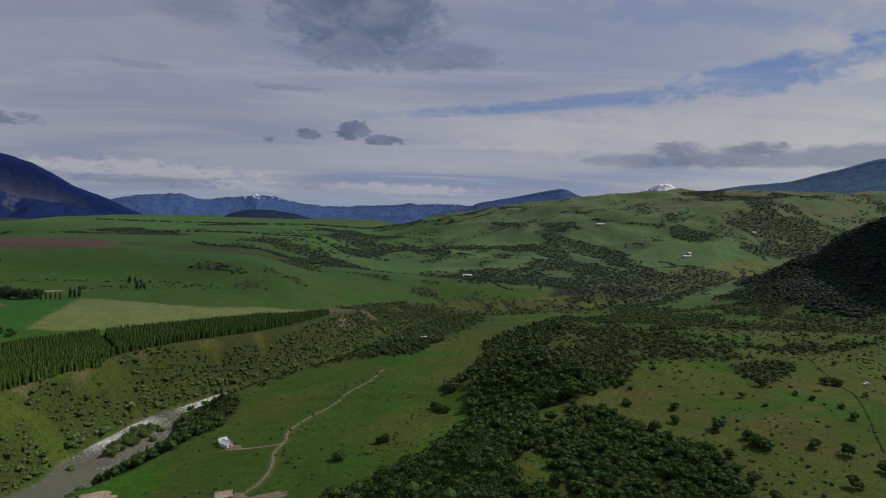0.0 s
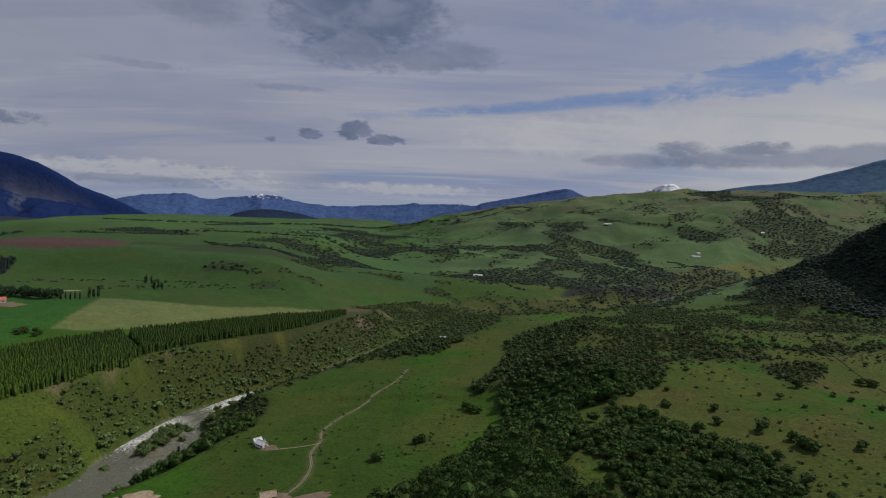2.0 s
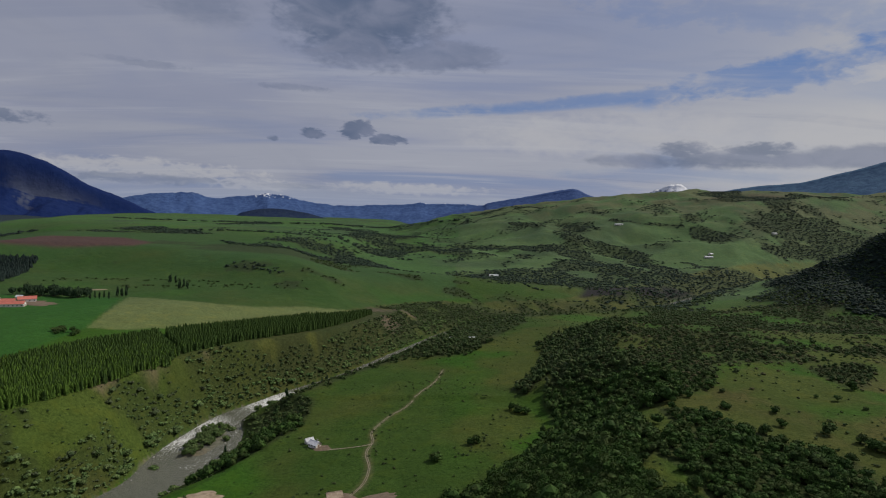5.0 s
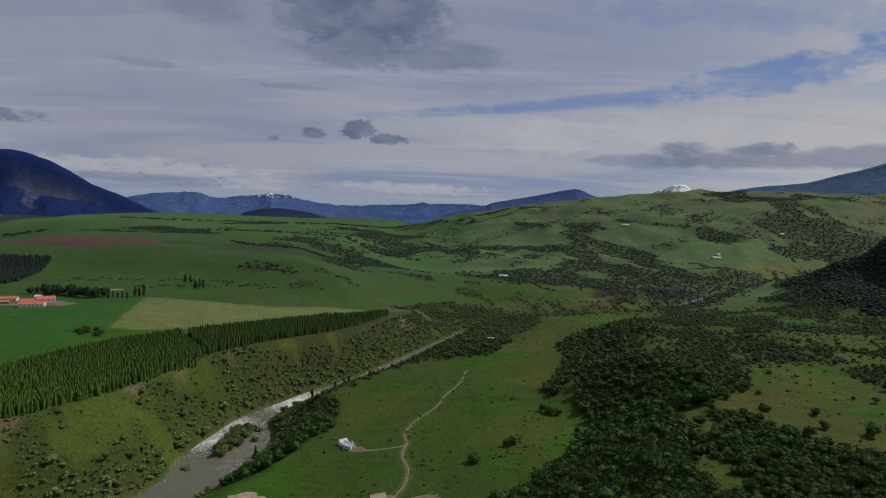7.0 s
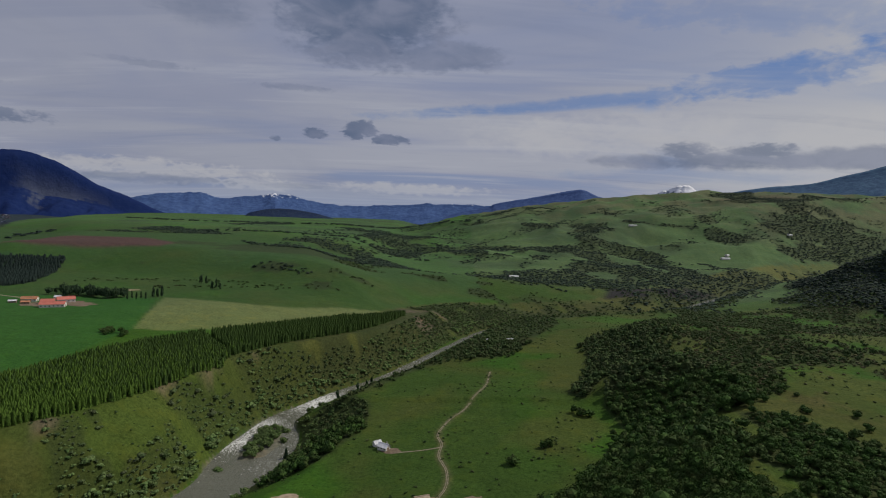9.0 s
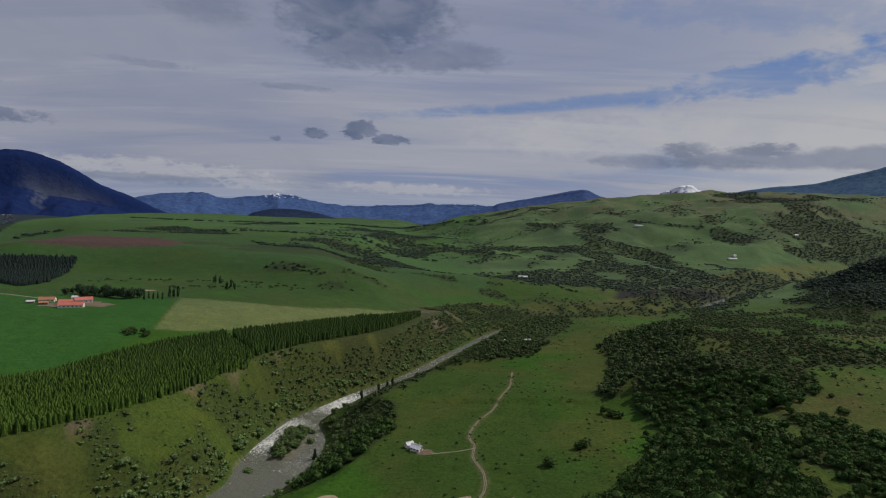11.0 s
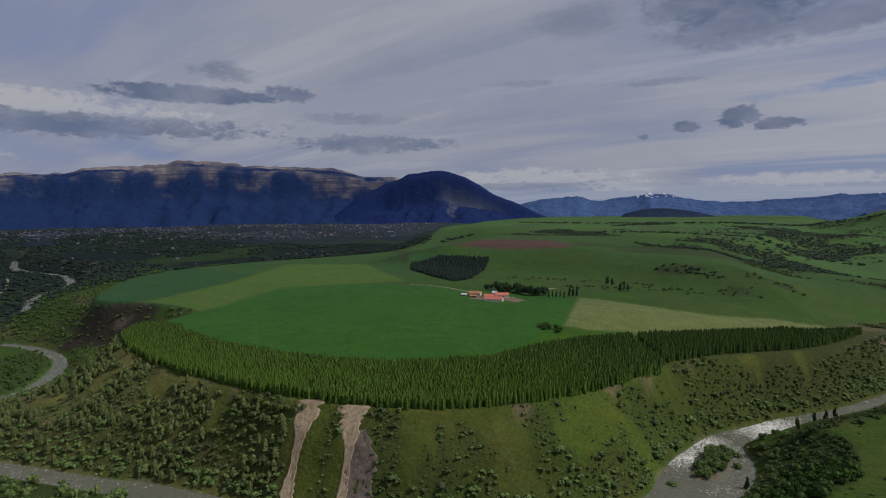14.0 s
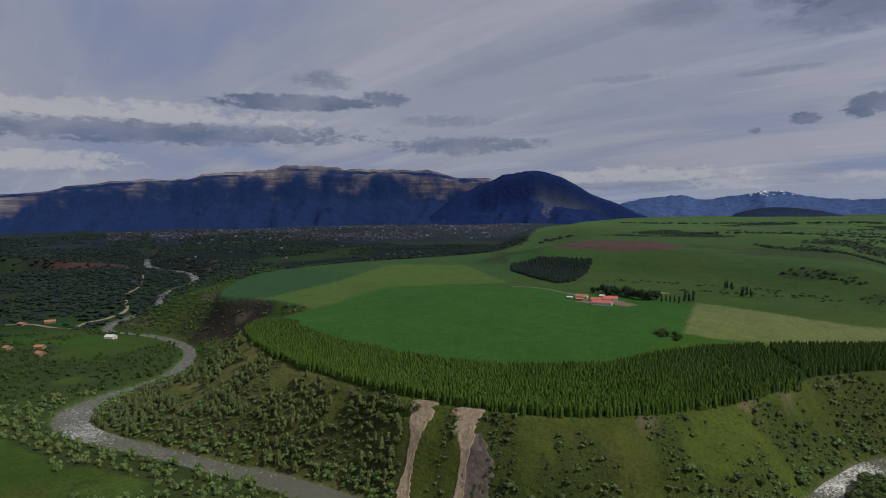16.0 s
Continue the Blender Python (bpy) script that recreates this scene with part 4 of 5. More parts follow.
def foliage(rng, masses, level, leaves, leaf, low=0.12, tall=0.5):
    """A crown of uneven leafy masses with loose sprays standing off them, in a unit box, as triangles."""
    verts, faces, base = [], [], 0
    bv, bf = BALLS[level]
    for k in range(masses):
        a, d = 2.4 * k + rng.uniform(-0.5, 0.5), 0.34 * math.sqrt((k + 0.3) / masses)
        size = rng.uniform(0.17, 0.27) if k else 0.30
        c = np.array([d * math.cos(a), d * math.sin(a), rng.uniform(low + 0.16, tall + 0.22) * (1 - 0.5 * d)])
        v = bv * (size * (0.80 if leaves > 20 else 0.95) * rng.uniform(0.72, 1.28, (len(bv), 1))) * np.array([1, 1, rng.uniform(0.75, 1.05)]) + c
        v[:, 2] = np.maximum(v[:, 2], low * 0.2)
        verts.append(v)
        faces.append(bf + base)
        base += len(v)
        if leaves:
            lv, lf = [], []
            for _ in range(leaves):
                w = rng.normal(size=3)
                w[2] = abs(w[2]) * 0.9 - 0.25
                w /= np.linalg.norm(w)
                p = c + w * size * rng.uniform(0.72, 1.22)
                u = np.cross(w, rng.normal(size=3))
                u /= np.linalg.norm(u) + 1e-9
                t = np.cross(w, u) + 0.5 * rng.normal(size=3)
                t /= np.linalg.norm(t)
                s = leaf * rng.uniform(0.6, 1.4)
                b = len(lv)
                lv += [p - u * s, p + u * s * 0.8 - t * s * 0.3, p + t * s * 1.1, p + w * s * 0.9]
                lf += [(b, b + 1, b + 2), (b, b + 1, b + 3)]
            verts.append(np.maximum(np.array(lv), [-9, -9, 0.02]))
            faces.append(np.array(lf) + base)
            base += len(lv)
    return np.vstack(verts), np.vstack(faces)


def conifer(rng, tiers, sides, droop=0.10):
    """Ragged tiers of boughs, unit height, half width 0.5: quads."""
    verts, faces = [], []
    for k in range(tiers):
        z0 = 0.06 + 0.80 * k / tiers
        z1 = min(1.0, z0 + 1.75 / tiers)
        r = 0.5 * (1 - 0.62 * (k / tiers) ** 3)
        turn = rng.uniform(0, 6.28)
        for s in range(sides):
            a0, a1 = turn + 6.283 * s / sides, turn + 6.283 * (s + 1) / sides
            am, rr = (a0 + a1) / 2, r * rng.uniform(0.75, 1.2)
            dz = rng.uniform(-0.03, 0.03)
            base = len(verts)
            verts += [(0, 0, z1), (rr * 0.62 * math.cos(a0), rr * 0.62 * math.sin(a0), z0 + 0.06 + dz),
                      (rr * math.cos(am), rr * math.sin(am), z0 - droop * 0.3 + dz), (rr * 0.62 * math.cos(a1), rr * 0.62 * math.sin(a1), z0 + 0.06 + dz)]
            faces += [(base, base + 1, base + 2), (base, base + 2, base + 3)]
    return np.array(verts), np.array(faces)


def limb(verts, faces, a, b, ra, rb, sides=5):
    a, b = np.array(a, float), np.array(b, float)
    w = (b - a) / np.linalg.norm(b - a)
    u = np.cross(w, (0.3, 0.9, 0.2))
    u /= np.linalg.norm(u)
    t = np.cross(w, u)
    base = len(verts)
    for p, r in ((a, ra), (b, rb)):
        verts += [p + r * (u * math.cos(6.283 * k / sides) + t * math.sin(6.283 * k / sides)) for k in range(sides)]
    faces += [(base + k, base + (k + 1) % sides, base + sides + (k + 1) % sides, base + sides + k) for k in range(sides)]


def trunk_mesh(rng, limbs=5, top=0.55):
    verts, faces = [], []
    limb(verts, faces, (0, 0, -0.06), (0.02, 0.01, top), 0.035, 0.018)
    for k in range(limbs):
        a, z = 6.283 * k / limbs + rng.uniform(-0.4, 0.4), rng.uniform(0.18, top - 0.08)
        limb(verts, faces, (0, 0, z), (0.26 * math.cos(a), 0.26 * math.sin(a), z + rng.uniform(0.15, 0.3)), 0.016, 0.006, 4)
    return np.array(verts), np.array(faces)


def scattered(name, templates, at, scales, mat, label, category, seed, lean=0.0):
    """One joined mesh of many plants: at (n, 3), scales (n, 2) as width and height."""
    rng = np.random.default_rng(seed)
    pick, turn = rng.integers(0, len(templates), len(at)), rng.uniform(0, 6.283, len(at))
    verts, faces, base = [], [], 0
    for k, (tv, tf) in enumerate(templates):
        some = pick == k
        p, s, a = at[some], scales[some], turn[some]
        if not len(p):
            continue
        ca, sa = np.cos(a)[:, None], np.sin(a)[:, None]
        x = (tv[:, 0] * ca - tv[:, 1] * sa) * s[:, :1] + p[:, :1]
        y = (tv[:, 0] * sa + tv[:, 1] * ca) * s[:, :1] + p[:, 1:2]
        z = tv[:, 2] * s[:, 1:2] + p[:, 2:3]
        verts.append(np.stack([x, y, z], -1).reshape(-1, 3))
        faces.append((tf[None] + (np.arange(len(p)) * len(tv))[:, None, None]).reshape(-1, 3) + base)
        base += len(p) * len(tv)
    me = mesh_from(name, np.vstack(verts), np.vstack(faces), mat)
    return tagged(new(name, me), label, category, kind="stuff")


def jittered(x0, x1, y0, y1, gap, seed, jitter=0.85):
    rng = np.random.default_rng(seed)
    x, y = np.meshgrid(np.arange(x0, x1, gap), np.arange(y0, y1, gap))
    x, y = x.ravel() + rng.uniform(-0.5, 0.5, x.size) * gap * jitter, y.ravel() + rng.uniform(-0.5, 0.5, y.size) * gap * jitter
    return x, y, rng


def single_trees(name, label, category, group, crowns, crown_mat, trunks, at, scales, seed):
    """Trees that stand as things of their own, each a trunk with limbs and a crown."""
    rng = np.random.default_rng(seed)
    crown_meshes = [mesh_from("crown", v, f, crown_mat) for v, f in crowns]
    trunk_meshes = [mesh_from("trunk", v, f, BARK) for v, f in trunks]
    for (x, y, z), (w, h) in zip(at, scales):
        tree = new(name)
        tree.matrix_world = pose(x, y, z, 0, 0, rng.uniform(0, 360)) @ Matrix.Diagonal((w, w, h, 1))
        part("trunk", trunk_meshes[rng.integers(len(trunk_meshes))], tree)
        part("crown", crown_meshes[rng.integers(len(crown_meshes))], tree)
        tagged(tree, label, category, group)


rng = np.random.default_rng(7)
TREE_NEAR = [foliage(rng, 13, 1, 50, 0.044) for _ in range(7)]
TREE_MID = [foliage(rng, 8, 0, 20, 0.058) for _ in range(8)]
BUSH = [foliage(rng, 5, 0, 8, 0.075, 0.05, 0.4) for _ in range(8)]
CLUMP = [foliage(rng, 3, 0, 3, 0.12, 0.05, 0.35) for _ in range(8)]
FAR_CLUMP = [foliage(rng, 2, 0, 2, 0.13, 0.05, 0.3) for _ in range(8)]
DOT = [(v * (1.5, 1.5, 1.25), f) for v, f in (foliage(rng, 1, 0, 3, 0.15, 0.05, 0.3) for _ in range(8))]
PINE_NEAR = [conifer(rng, 9, 7) for _ in range(5)]
PINE_MID = [conifer(rng, 5, 4) for _ in range(7)]
PINE_FAR = [conifer(rng, 3, 5) for _ in range(3)]
TRUNKS = [trunk_mesh(rng) for _ in range(3)]
POLE = [trunk_mesh(rng, 2, 0.7)]

# pine plantation behind the brow


def pine_rows():
    u, v, r = jittered(-520, 520, -520, 520, 2.1, 11, 1.0)
    x, y = -440 + 0.848 * u - 0.53 * v, 490 + 0.53 * u + 0.848 * v
    d, side, cols = near_line(x, y, RIM)
    # how deep the plantation is, along the brow
    run_y = np.interp(y, (190, 300, 355, 420, 455, 490, 526, 592, 640, 694, 745, 780), (0, 84, 84, 88, 82, 68, 62, 58, 52, 28, 10, 0))
    west = np.interp(x, (-728, -712, -680, -600, -480, -400, -360), (0, 22, 50, 60, 72, 86, 92))
    depth = np.where((x < -340) & (y < 335), west, run_y)
    start = np.interp(y, (440, 480, 530, 620), (1.5, 5, 12, 15)) + 4 * (fbm(x, y, 40, 2, 71) - 0.5)
    gap = near_line(x, y, np.array([(-276, 448, 0), (-318, 492, 0), (-352, 530, 0)], float))[0]
    keep = (side < 0) & (d > start) & (d < depth + 5 * (fbm(x, y, 30, 2, 72) - 0.5)) & (gap > 2.4) & ~((x < -425) & (y > 330))
    return x[keep], y[keep], r


px, py, rng = pine_rows()
pz = land(px, py)[0]
ph = rng.uniform(6.9, 8.5, len(px)) * np.interp(py, (440, 520), (1.0, 1.15))
pw = rng.uniform(2.7, 3.7, len(px))
order = np.argsort(np.hypot(px + 250, py - 120))
near = order[:300]
rest = order[300:]
single_trees("plantation_pine", "young green pine in a dense plantation above the river", "pine tree", "pines of the plantation", PINE_NEAR, PINE, POLE,
             np.stack([px, py, pz - 0.3], 1)[near], np.stack([pw, ph], 1)[near], 12)
# pines of the far stretch get the needle colour darkened for cloud shade
shaded_part = py[rest] - 0.55 * (px[rest] + 330) > 400 + 40 * (fbm(px[rest], py[rest], 60, 3, 73) - 0.5) + rng.uniform(-75, 75, len(rest))
for some, mat, label, seed in ((rest[~shaded_part], PINE, "dense plantation of young green pines along the terrace brow", 13), (rest[shaded_part], SHADED_PINE, "dense plantation of pines along the terrace brow, coloured darker for cloud shade", 19)):
    scattered("pine_plantation", PINE_MID, np.stack([px, py, pz - 0.3], 1)[some], np.stack([pw, ph], 1)[some], mat, label, "pine plantation", seed)

# older wood on the high terrace
WOODLOT = [(-893, 831), (-862, 884), (-757, 908), (-678, 735), (-677, 692), (-750, 722), (-850, 783)]
x, y, rng = jittered(-920, -600, 580, 1000, 4.6, 14)
keep = within(x, y, WOODLOT, 4) > 0.5
x, y = x[keep], y[keep]
scattered("woodlot", PINE_FAR, np.stack([x, y, land(x, y)[0] - 0.3], 1), np.stack([rng.uniform(5.0, 6.5, len(x)), rng.uniform(5.5, 7.5, len(x))], 1), HAZED_WOOD, "dark square plantation of conifers behind the farm", "woodlot", 15)

# conifers on the nose of the terrace
x, y, rng = jittered(-800, -440, 70, 240, 4.6, 16, 1.0)
h, out, across = land(x, y)
d, side, _ = near_line(x, y, RIM)
keep = across & (out > 3) & (side > 0) & (rng.uniform(0, 1, len(x)) < (0.10 + 0.80 * step(0.40, 0.55, fbm(x, y, 38, 3, 74))) * step(-735, -660, x - 0.3 * (y - 150))) & (d > 2)
x, y, h = x[keep], y[keep], h[keep]
sc = np.stack([rng.uniform(3.8, 6.2, len(x)), rng.uniform(4.8, 8.6, len(x))], 1)
cut = min(220, len(x))
single_trees("wild_pine", "grey-green pine scattered on a dry slope", "pine tree", "pines on the slope", PINE_NEAR, SPRUCE, POLE, np.stack([x, y, h - 0.3], 1)[:cut], sc[:cut], 17)
if len(x) > cut:
    scattered("slope_pines", PINE_MID + TREE_MID, np.stack([x, y, h - 0.3], 1)[cut:], sc[cut:], SPRUCE, "grey-green pines scattered on a dry slope", "pine trees", 18)

# woods and scrub by distance
def wood_points(x0, x1, y0, y1, gap, seed, power=1.0):
    x, y, r = jittered(x0, x1, y0, y1, gap, seed, 1.0)
    h, out, across = land(x, y)
    keep = (r.uniform(0, 1, len(x)) < bushy(x, y, out, across) ** power) & (out > 1.0)
    d, side, _ = near_line(x, y, RIM)
    keep &= ~((side < 0) & (d < 100) & (x > -760) & (y < 790) & (x < -100))
    keep &= ~(~across & (out < 7) & (y > 430) & (y < 1100))
    return x[keep], y[keep], h[keep], out[keep], across[keep], r


x, y, h, out, across, rng = wood_points(-260, 640, 190, 640, 4.9, 21)
sel = np.hypot(x + 85, y) < 700
x, y, h, out, across = x[sel], y[sel], h[sel], out[sel], across[sel]
edge = np.interp(y, FOREST_EDGE[:, 0], FOREST_EDGE[:, 1])
tall = np.where(across, 0.35, np.where(out < 70, 0.95, np.where(x - edge < 75, 1.0, 0.55)))
tall = tall * np.where(~across & (out < 46), np.where(y > 430, 0.30 + 0.70 * step(26, 56, out), 0.6 + 0.4 * step(6, 22, out)), 1.0)
size = tall * rng.uniform(0.55, 1.15, len(x))
size = size * np.where(rng.uniform(0, 1, len(x)) < 0.25, 1.35, 1.0) * np.where(~across & (out < 60) & (y > 390), 0.68, 1.0)
sc = np.stack([(6.0 + 3.2 * step(350, 240, y) * ~across) * size + 0.8, (6.6 + 2.6 * step(350, 240, y)) * size + 0.4], 1)
far = np.hypot(x + 60, y)
willowy = ~across & (out < 17) & (y > 300) & (y < 500)
big = np.where((size > 0.55) & ~across & ~willowy)[0]
big = big[np.argsort(far[big])][:290]
rest = np.setdiff1d(np.where(~willowy)[0], big)
pts = np.stack([x, y, h - 0.25], 1)
single_trees("beech_tree", "bushy dark green southern beech on the valley slope", "tree", "trees of the valley wood", TREE_NEAR, BEECH, TRUNKS, pts[big], sc[big], 22)
scattered("river_willows", TREE_MID, pts[willowy], 0.75 * sc[willowy], WILLOW, "fresh green willows lining the river bank", "willows", 20)
close = rest[far[rest] < 400]
beyond = rest[far[rest] >= 400]
scattered("valley_wood", TREE_MID, pts[close], sc[close], BEECH, "dense dark green southern beech wood on the slope", "wood", 23)
scattered("slope_scrub", BUSH, pts[beyond], sc[beyond], SCRUB, "dull green scrub and small trees on the slopes", "scrub", 24)

x, y, h, out, across, rng = wood_points(-780, 60, 90, 900, 2.7, 35)
sel = across & (out < 130) & np.logical_and.reduce([near_line(x, y, line)[0] > 6.0 for line in (*SLIPS, SCAR)])
x, y, h = x[sel], y[sel], h[sel]
size = rng.uniform(0.25, 1.0, len(x)) ** 3 * np.where(rng.uniform(0, 1, len(x)) < 0.12, 1.7, 1.0) * (1 + 0.5 * step(26, 6, out[sel]))
fresh = (rng.uniform(0, 1, len(x)) < 0.16 + 0.5 * step(0.52, 0.62, fbm(x, y, 40, 3, 39))) | ((out[sel] < 14) & (size > 0.5))
for some, mat, label, seed in ((~fresh, BANK_SCRUB, "dense dull green scrub on the steep far bank", 36), (fresh, WILLOW, "fresh green bushes on the steep far bank", 39)):
    scattered("bank_scrub", CLUMP, np.stack([x, y, h - 0.3], 1)[some], np.stack([1.3 + 3.6 * size, 0.9 + 2.8 * size], 1)[some], mat, label, "scrub", seed)

x, y, h, out, across, rng = wood_points(-330, 800, 640, 1150, 6.6, 25, 1.3)
size = rng.uniform(0.5, 1.1, len(x)) * np.where(across, 0.8, 0.35 + 0.65 * step(10, 40, out))
scattered("gorge_scrub", FAR_CLUMP, np.stack([x, y, h - 0.3], 1), np.stack([7.5 * size, 6.5 * size], 1), SCRUB, "dull green scrub along the gorge", "scrub", 26)

x, y, h, out, across, rng = wood_points(-1000, 1700, 860, 2700, 8.4, 27)
view = np.degrees(np.arctan2(x + 85, y))
sel = (view > -35) & (view < 42) & (np.hypot(x, y) > 960) & ((0.38 * x + 0.92 * y > 1000) | (y > 1150))
x, y, h = x[sel], y[sel], h[sel]
size = rng.uniform(0.5, 1.2, len(x))
scattered("hill_scrub", DOT, np.stack([x, y, h - 0.6], 1), np.stack([8.5 * size, 5.0 * size], 1), HAZED_SCRUB, "dark scrub patches over the far pastures", "scrub", 28)

x, y, h, out, across, rng = wood_points(-1150, -430, -120, 420, 8.0, 29)
sel = ~across
x, y, h, out = x[sel], y[sel], h[sel], out[sel]
size = rng.uniform(0.45, 1.15, len(x))
fresh = (x > -800) & (y < 190)
scattered("riverside_thicket", BUSH, np.stack([x, y, h - 0.3], 1)[fresh], np.stack([6.0 * size, (6.8 + 2.2 * step(40, 20, out)) * size], 1)[fresh], WILLOW, "fresh green willow thickets along the river", "thicket", 30)
scattered("riverside_wood", BUSH, np.stack([x, y, h - 0.3], 1)[~fresh], 0.85 * np.stack([6.0 * size, (6.8 + 2.2 * step(40, 20, out)) * size], 1)[~fresh], BEECH, "dark green wood on the flats beside the river", "wood", 33)
x, y, h, out, across, rng = wood_points(-1600, -745, 180, 640, 7.4, 37)
size = rng.uniform(0.5, 1.1, len(x))
scattered("ravine_wood", FAR_CLUMP, np.stack([x, y, h - 0.3], 1)[across], np.stack([6.5 * size, 6.0 * size], 1)[across], BEECH, "dark trees filling a ravine below the field", "wood", 38)
# west woods: cloud shade and haze are in the leaf colour
x, y, h, out, across, rng = wood_points(-3800, -1150, -400, 1500, 16.0, 31)
size = rng.uniform(0.5, 1.2, len(x))
scattered("west_woods", DOT, np.stack([x, y, h - 0.6], 1), np.stack([17 * size, 7.5 * size], 1), HAZED_WOOD, "woods on the lower valley floor, coloured dark with cloud shade and haze", "wood", 32)

# low heath between the trees of the rise
x, y, h, out, across, rng = wood_points(20, 640, 330, 900, 5.4, 43, 0.6)
sel = (x - np.interp(y, FOREST_EDGE[:, 0], FOREST_EDGE[:, 1]) > 40) & ~across
x, y, h = x[sel], y[sel], h[sel]
size = rng.uniform(0.4, 1.2, len(x))
scattered("heath", DOT, np.stack([x, y, h - 0.3], 1), np.stack([3.6 * size, 2.2 * size], 1), HEATH_LEAF, "low brownish green heath on the rise", "heath", 44)

# the dark hill: closed wood, cloud shade painted into its leaves
rng = np.random.default_rng(40)
x, y = rng.uniform(520, 1120, 14000), rng.uniform(660, 1260, 14000)
h, out, across = land(x, y)
keep = (dark_hill(x, y) > 14 + 30 * (fbm(x, y, 60, 3, 79) - 0.5)) & ~across & (np.degrees(np.arctan2(x, y)) < 50)
x, y, h = x[keep], y[keep], h[keep]
size = rng.uniform(0.6, 1.15, len(x))
scattered("hill_wood", DOT, np.stack([x, y, h - 0.5], 1), np.stack([8 * size, 6.4 * size], 1), SHADED_HILL_WOOD, "closed wood covering a steep hill, coloured dark with cloud shade", "wood", 41)

# hedges and scrub lines
def hedge(name, points, gap, wide, high, mat, label, seed, spread=1.5):
    line = dense_line(points, gap)
    r = np.random.default_rng(seed)
    p = line[:, :2] + r.uniform(-spread, spread, (len(line), 2))
    k = r.uniform(0, 1, len(p)) < 0.88
    p = p[k]
    s = r.uniform(0.6, 1.2, len(p))
    scattered(name, BUSH, np.column_stack([p, land(p[:, 0], p[:, 1])[0] - 0.2]), np.column_stack([wide * s, high * s]), mat, label, "hedge", seed + 1)


def dense_line(points, gap):
    line = curve_through(points, 12)
    run = np.r_[0, np.cumsum(np.hypot(*np.diff(line[:, :2], axis=0).T))]
    at = np.arange(0, run[-1], gap)
    return np.column_stack([np.interp(at, run, line[:, k]) for k in range(line.shape[1])])


hedge("hedge", [(303, 499), (262, 417), (240, 350), (227, 315), (193, 252), (185, 225)], 1.1, 1.6, 0.8, SCRUB, "dark low hedge line across the meadow", 141, 0.4)
hedge("hedge", [(-73, 1310), (19, 1270), (58, 1190), (86, 1116), (111, 1074)], 4.0, 6, 4.5, HAZED_SCRUB, "dark hedge of bushes along a far field edge", 143, 2.5)
hedge("hedge", [(-640, 770), (-560, 800), (-470, 815), (-400, 800), (-345, 765)], 5.0, 5, 3, SCRUB, "scattered scrub along the terrace step", 145, 16)
hedge("hedge", [(-520, 740), (-470, 745), (-430, 765), (-360, 790)], 6.0, 5, 3, SCRUB, "scattered scrub below the terrace step", 147, 12)
hedge("hedge", [(-420, 900), (-370, 880), (-330, 850)], 3.0, 7, 5, HAZED_SCRUB, "dark thicket on the terrace step", 149, 14)
hedge("hedge", [(-560, 1180), (-430, 1150), (-330, 1180), (-260, 1240)], 4.0, 11, 6, HAZED_SCRUB, "dark thicket in a hollow of the high plain", 151, 20)
hedge("hedge", [(-1000, 1500), (-700, 1600), (-450, 1620), (-200, 1500)], 7.0, 14, 7, HAZED_SCRUB, "long dark belt of trees on the high plain", 153, 18)
hedge("hedge", [(-1500, 2300), (-1000, 2500), (-500, 2600), (0, 2400)], 10.0, 20, 9, HAZED_SCRUB, "far dark belt of trees on the plain", 155, 20)

# small bushes dotted over the pastures
x, y, rng = jittered(-330, 560, 190, 900, 4.7, 33, 1.0)
h, out, across = land(x, y)
keep = (rng.uniform(0, 1, len(x)) < 0.09 + 0.46 * step(0.5, 0.64, fbm(x, y, 45, 4, 77))) & (out > 4) & (bushy(x, y, out, across) < 0.4)
d, side, _ = near_line(x, y, RIM)
keep &= ~((side < 0) & (x < -90))
x, y, h = x[keep], y[keep], h[keep]
size = rng.uniform(0.25, 1.0, len(x)) ** 2
scattered("pasture_bushes", FAR_CLUMP, np.stack([x, y, h - 0.15], 1), np.stack([0.5 + 2.6 * size, 0.4 + 1.9 * size], 1), SCRUB, "low dark bushes dotted over the pasture", "bushes", 34)

# ---- tracks ----
def ribbon(name, line, mat, label, lift=0.12, wheel=None):
    """A track laid on the ground along a line (x, y, half width); wheel: half the gap between two ruts."""
    line = np.asarray(line, float)
    tang = np.gradient(line[:, :2], axis=0)
    tang /= np.linalg.norm(tang, axis=1)[:, None]
    side = np.stack([-tang[:, 1], tang[:, 0]], 1)
    verts, faces = [], []
    for lo, hi in (((-1, 1),) if wheel is None else ((-1, -wheel), (wheel, 1))):
        base = sum(len(v) for v in verts)
        wob = 1 + 0.25 * (fbm(line[:, 0], line[:, 1], 6, 2, 81) - 0.5)
        rows = []
        for k in np.linspace(lo, hi, 4):
            p = line[:, :2] + side * (k * line[:, 2] * wob)[:, None]
            rows.append(np.column_stack([p, land(p[:, 0], p[:, 1])[0] + lift]))
        grid = np.stack(rows, 1)
        verts.append(grid.reshape(-1, 3))
        faces.append(grid_faces(len(line), 4)[:, ::-1] + base)
    me = mesh_from(name, np.vstack(verts), np.vstack(faces), mat, smooth=True)
    return tagged(new(name, me), label, "track", kind="structure")


def dense(points, gap=3.0):
    line = curve_through(points, 12)
    run = np.r_[0, np.cumsum(np.hypot(*np.diff(line[:, :2], axis=0).T))]
    at = np.arange(0, run[-1], gap)
    return np.column_stack([np.interp(at, run, line[:, k]) for k in range(line.shape[1])])


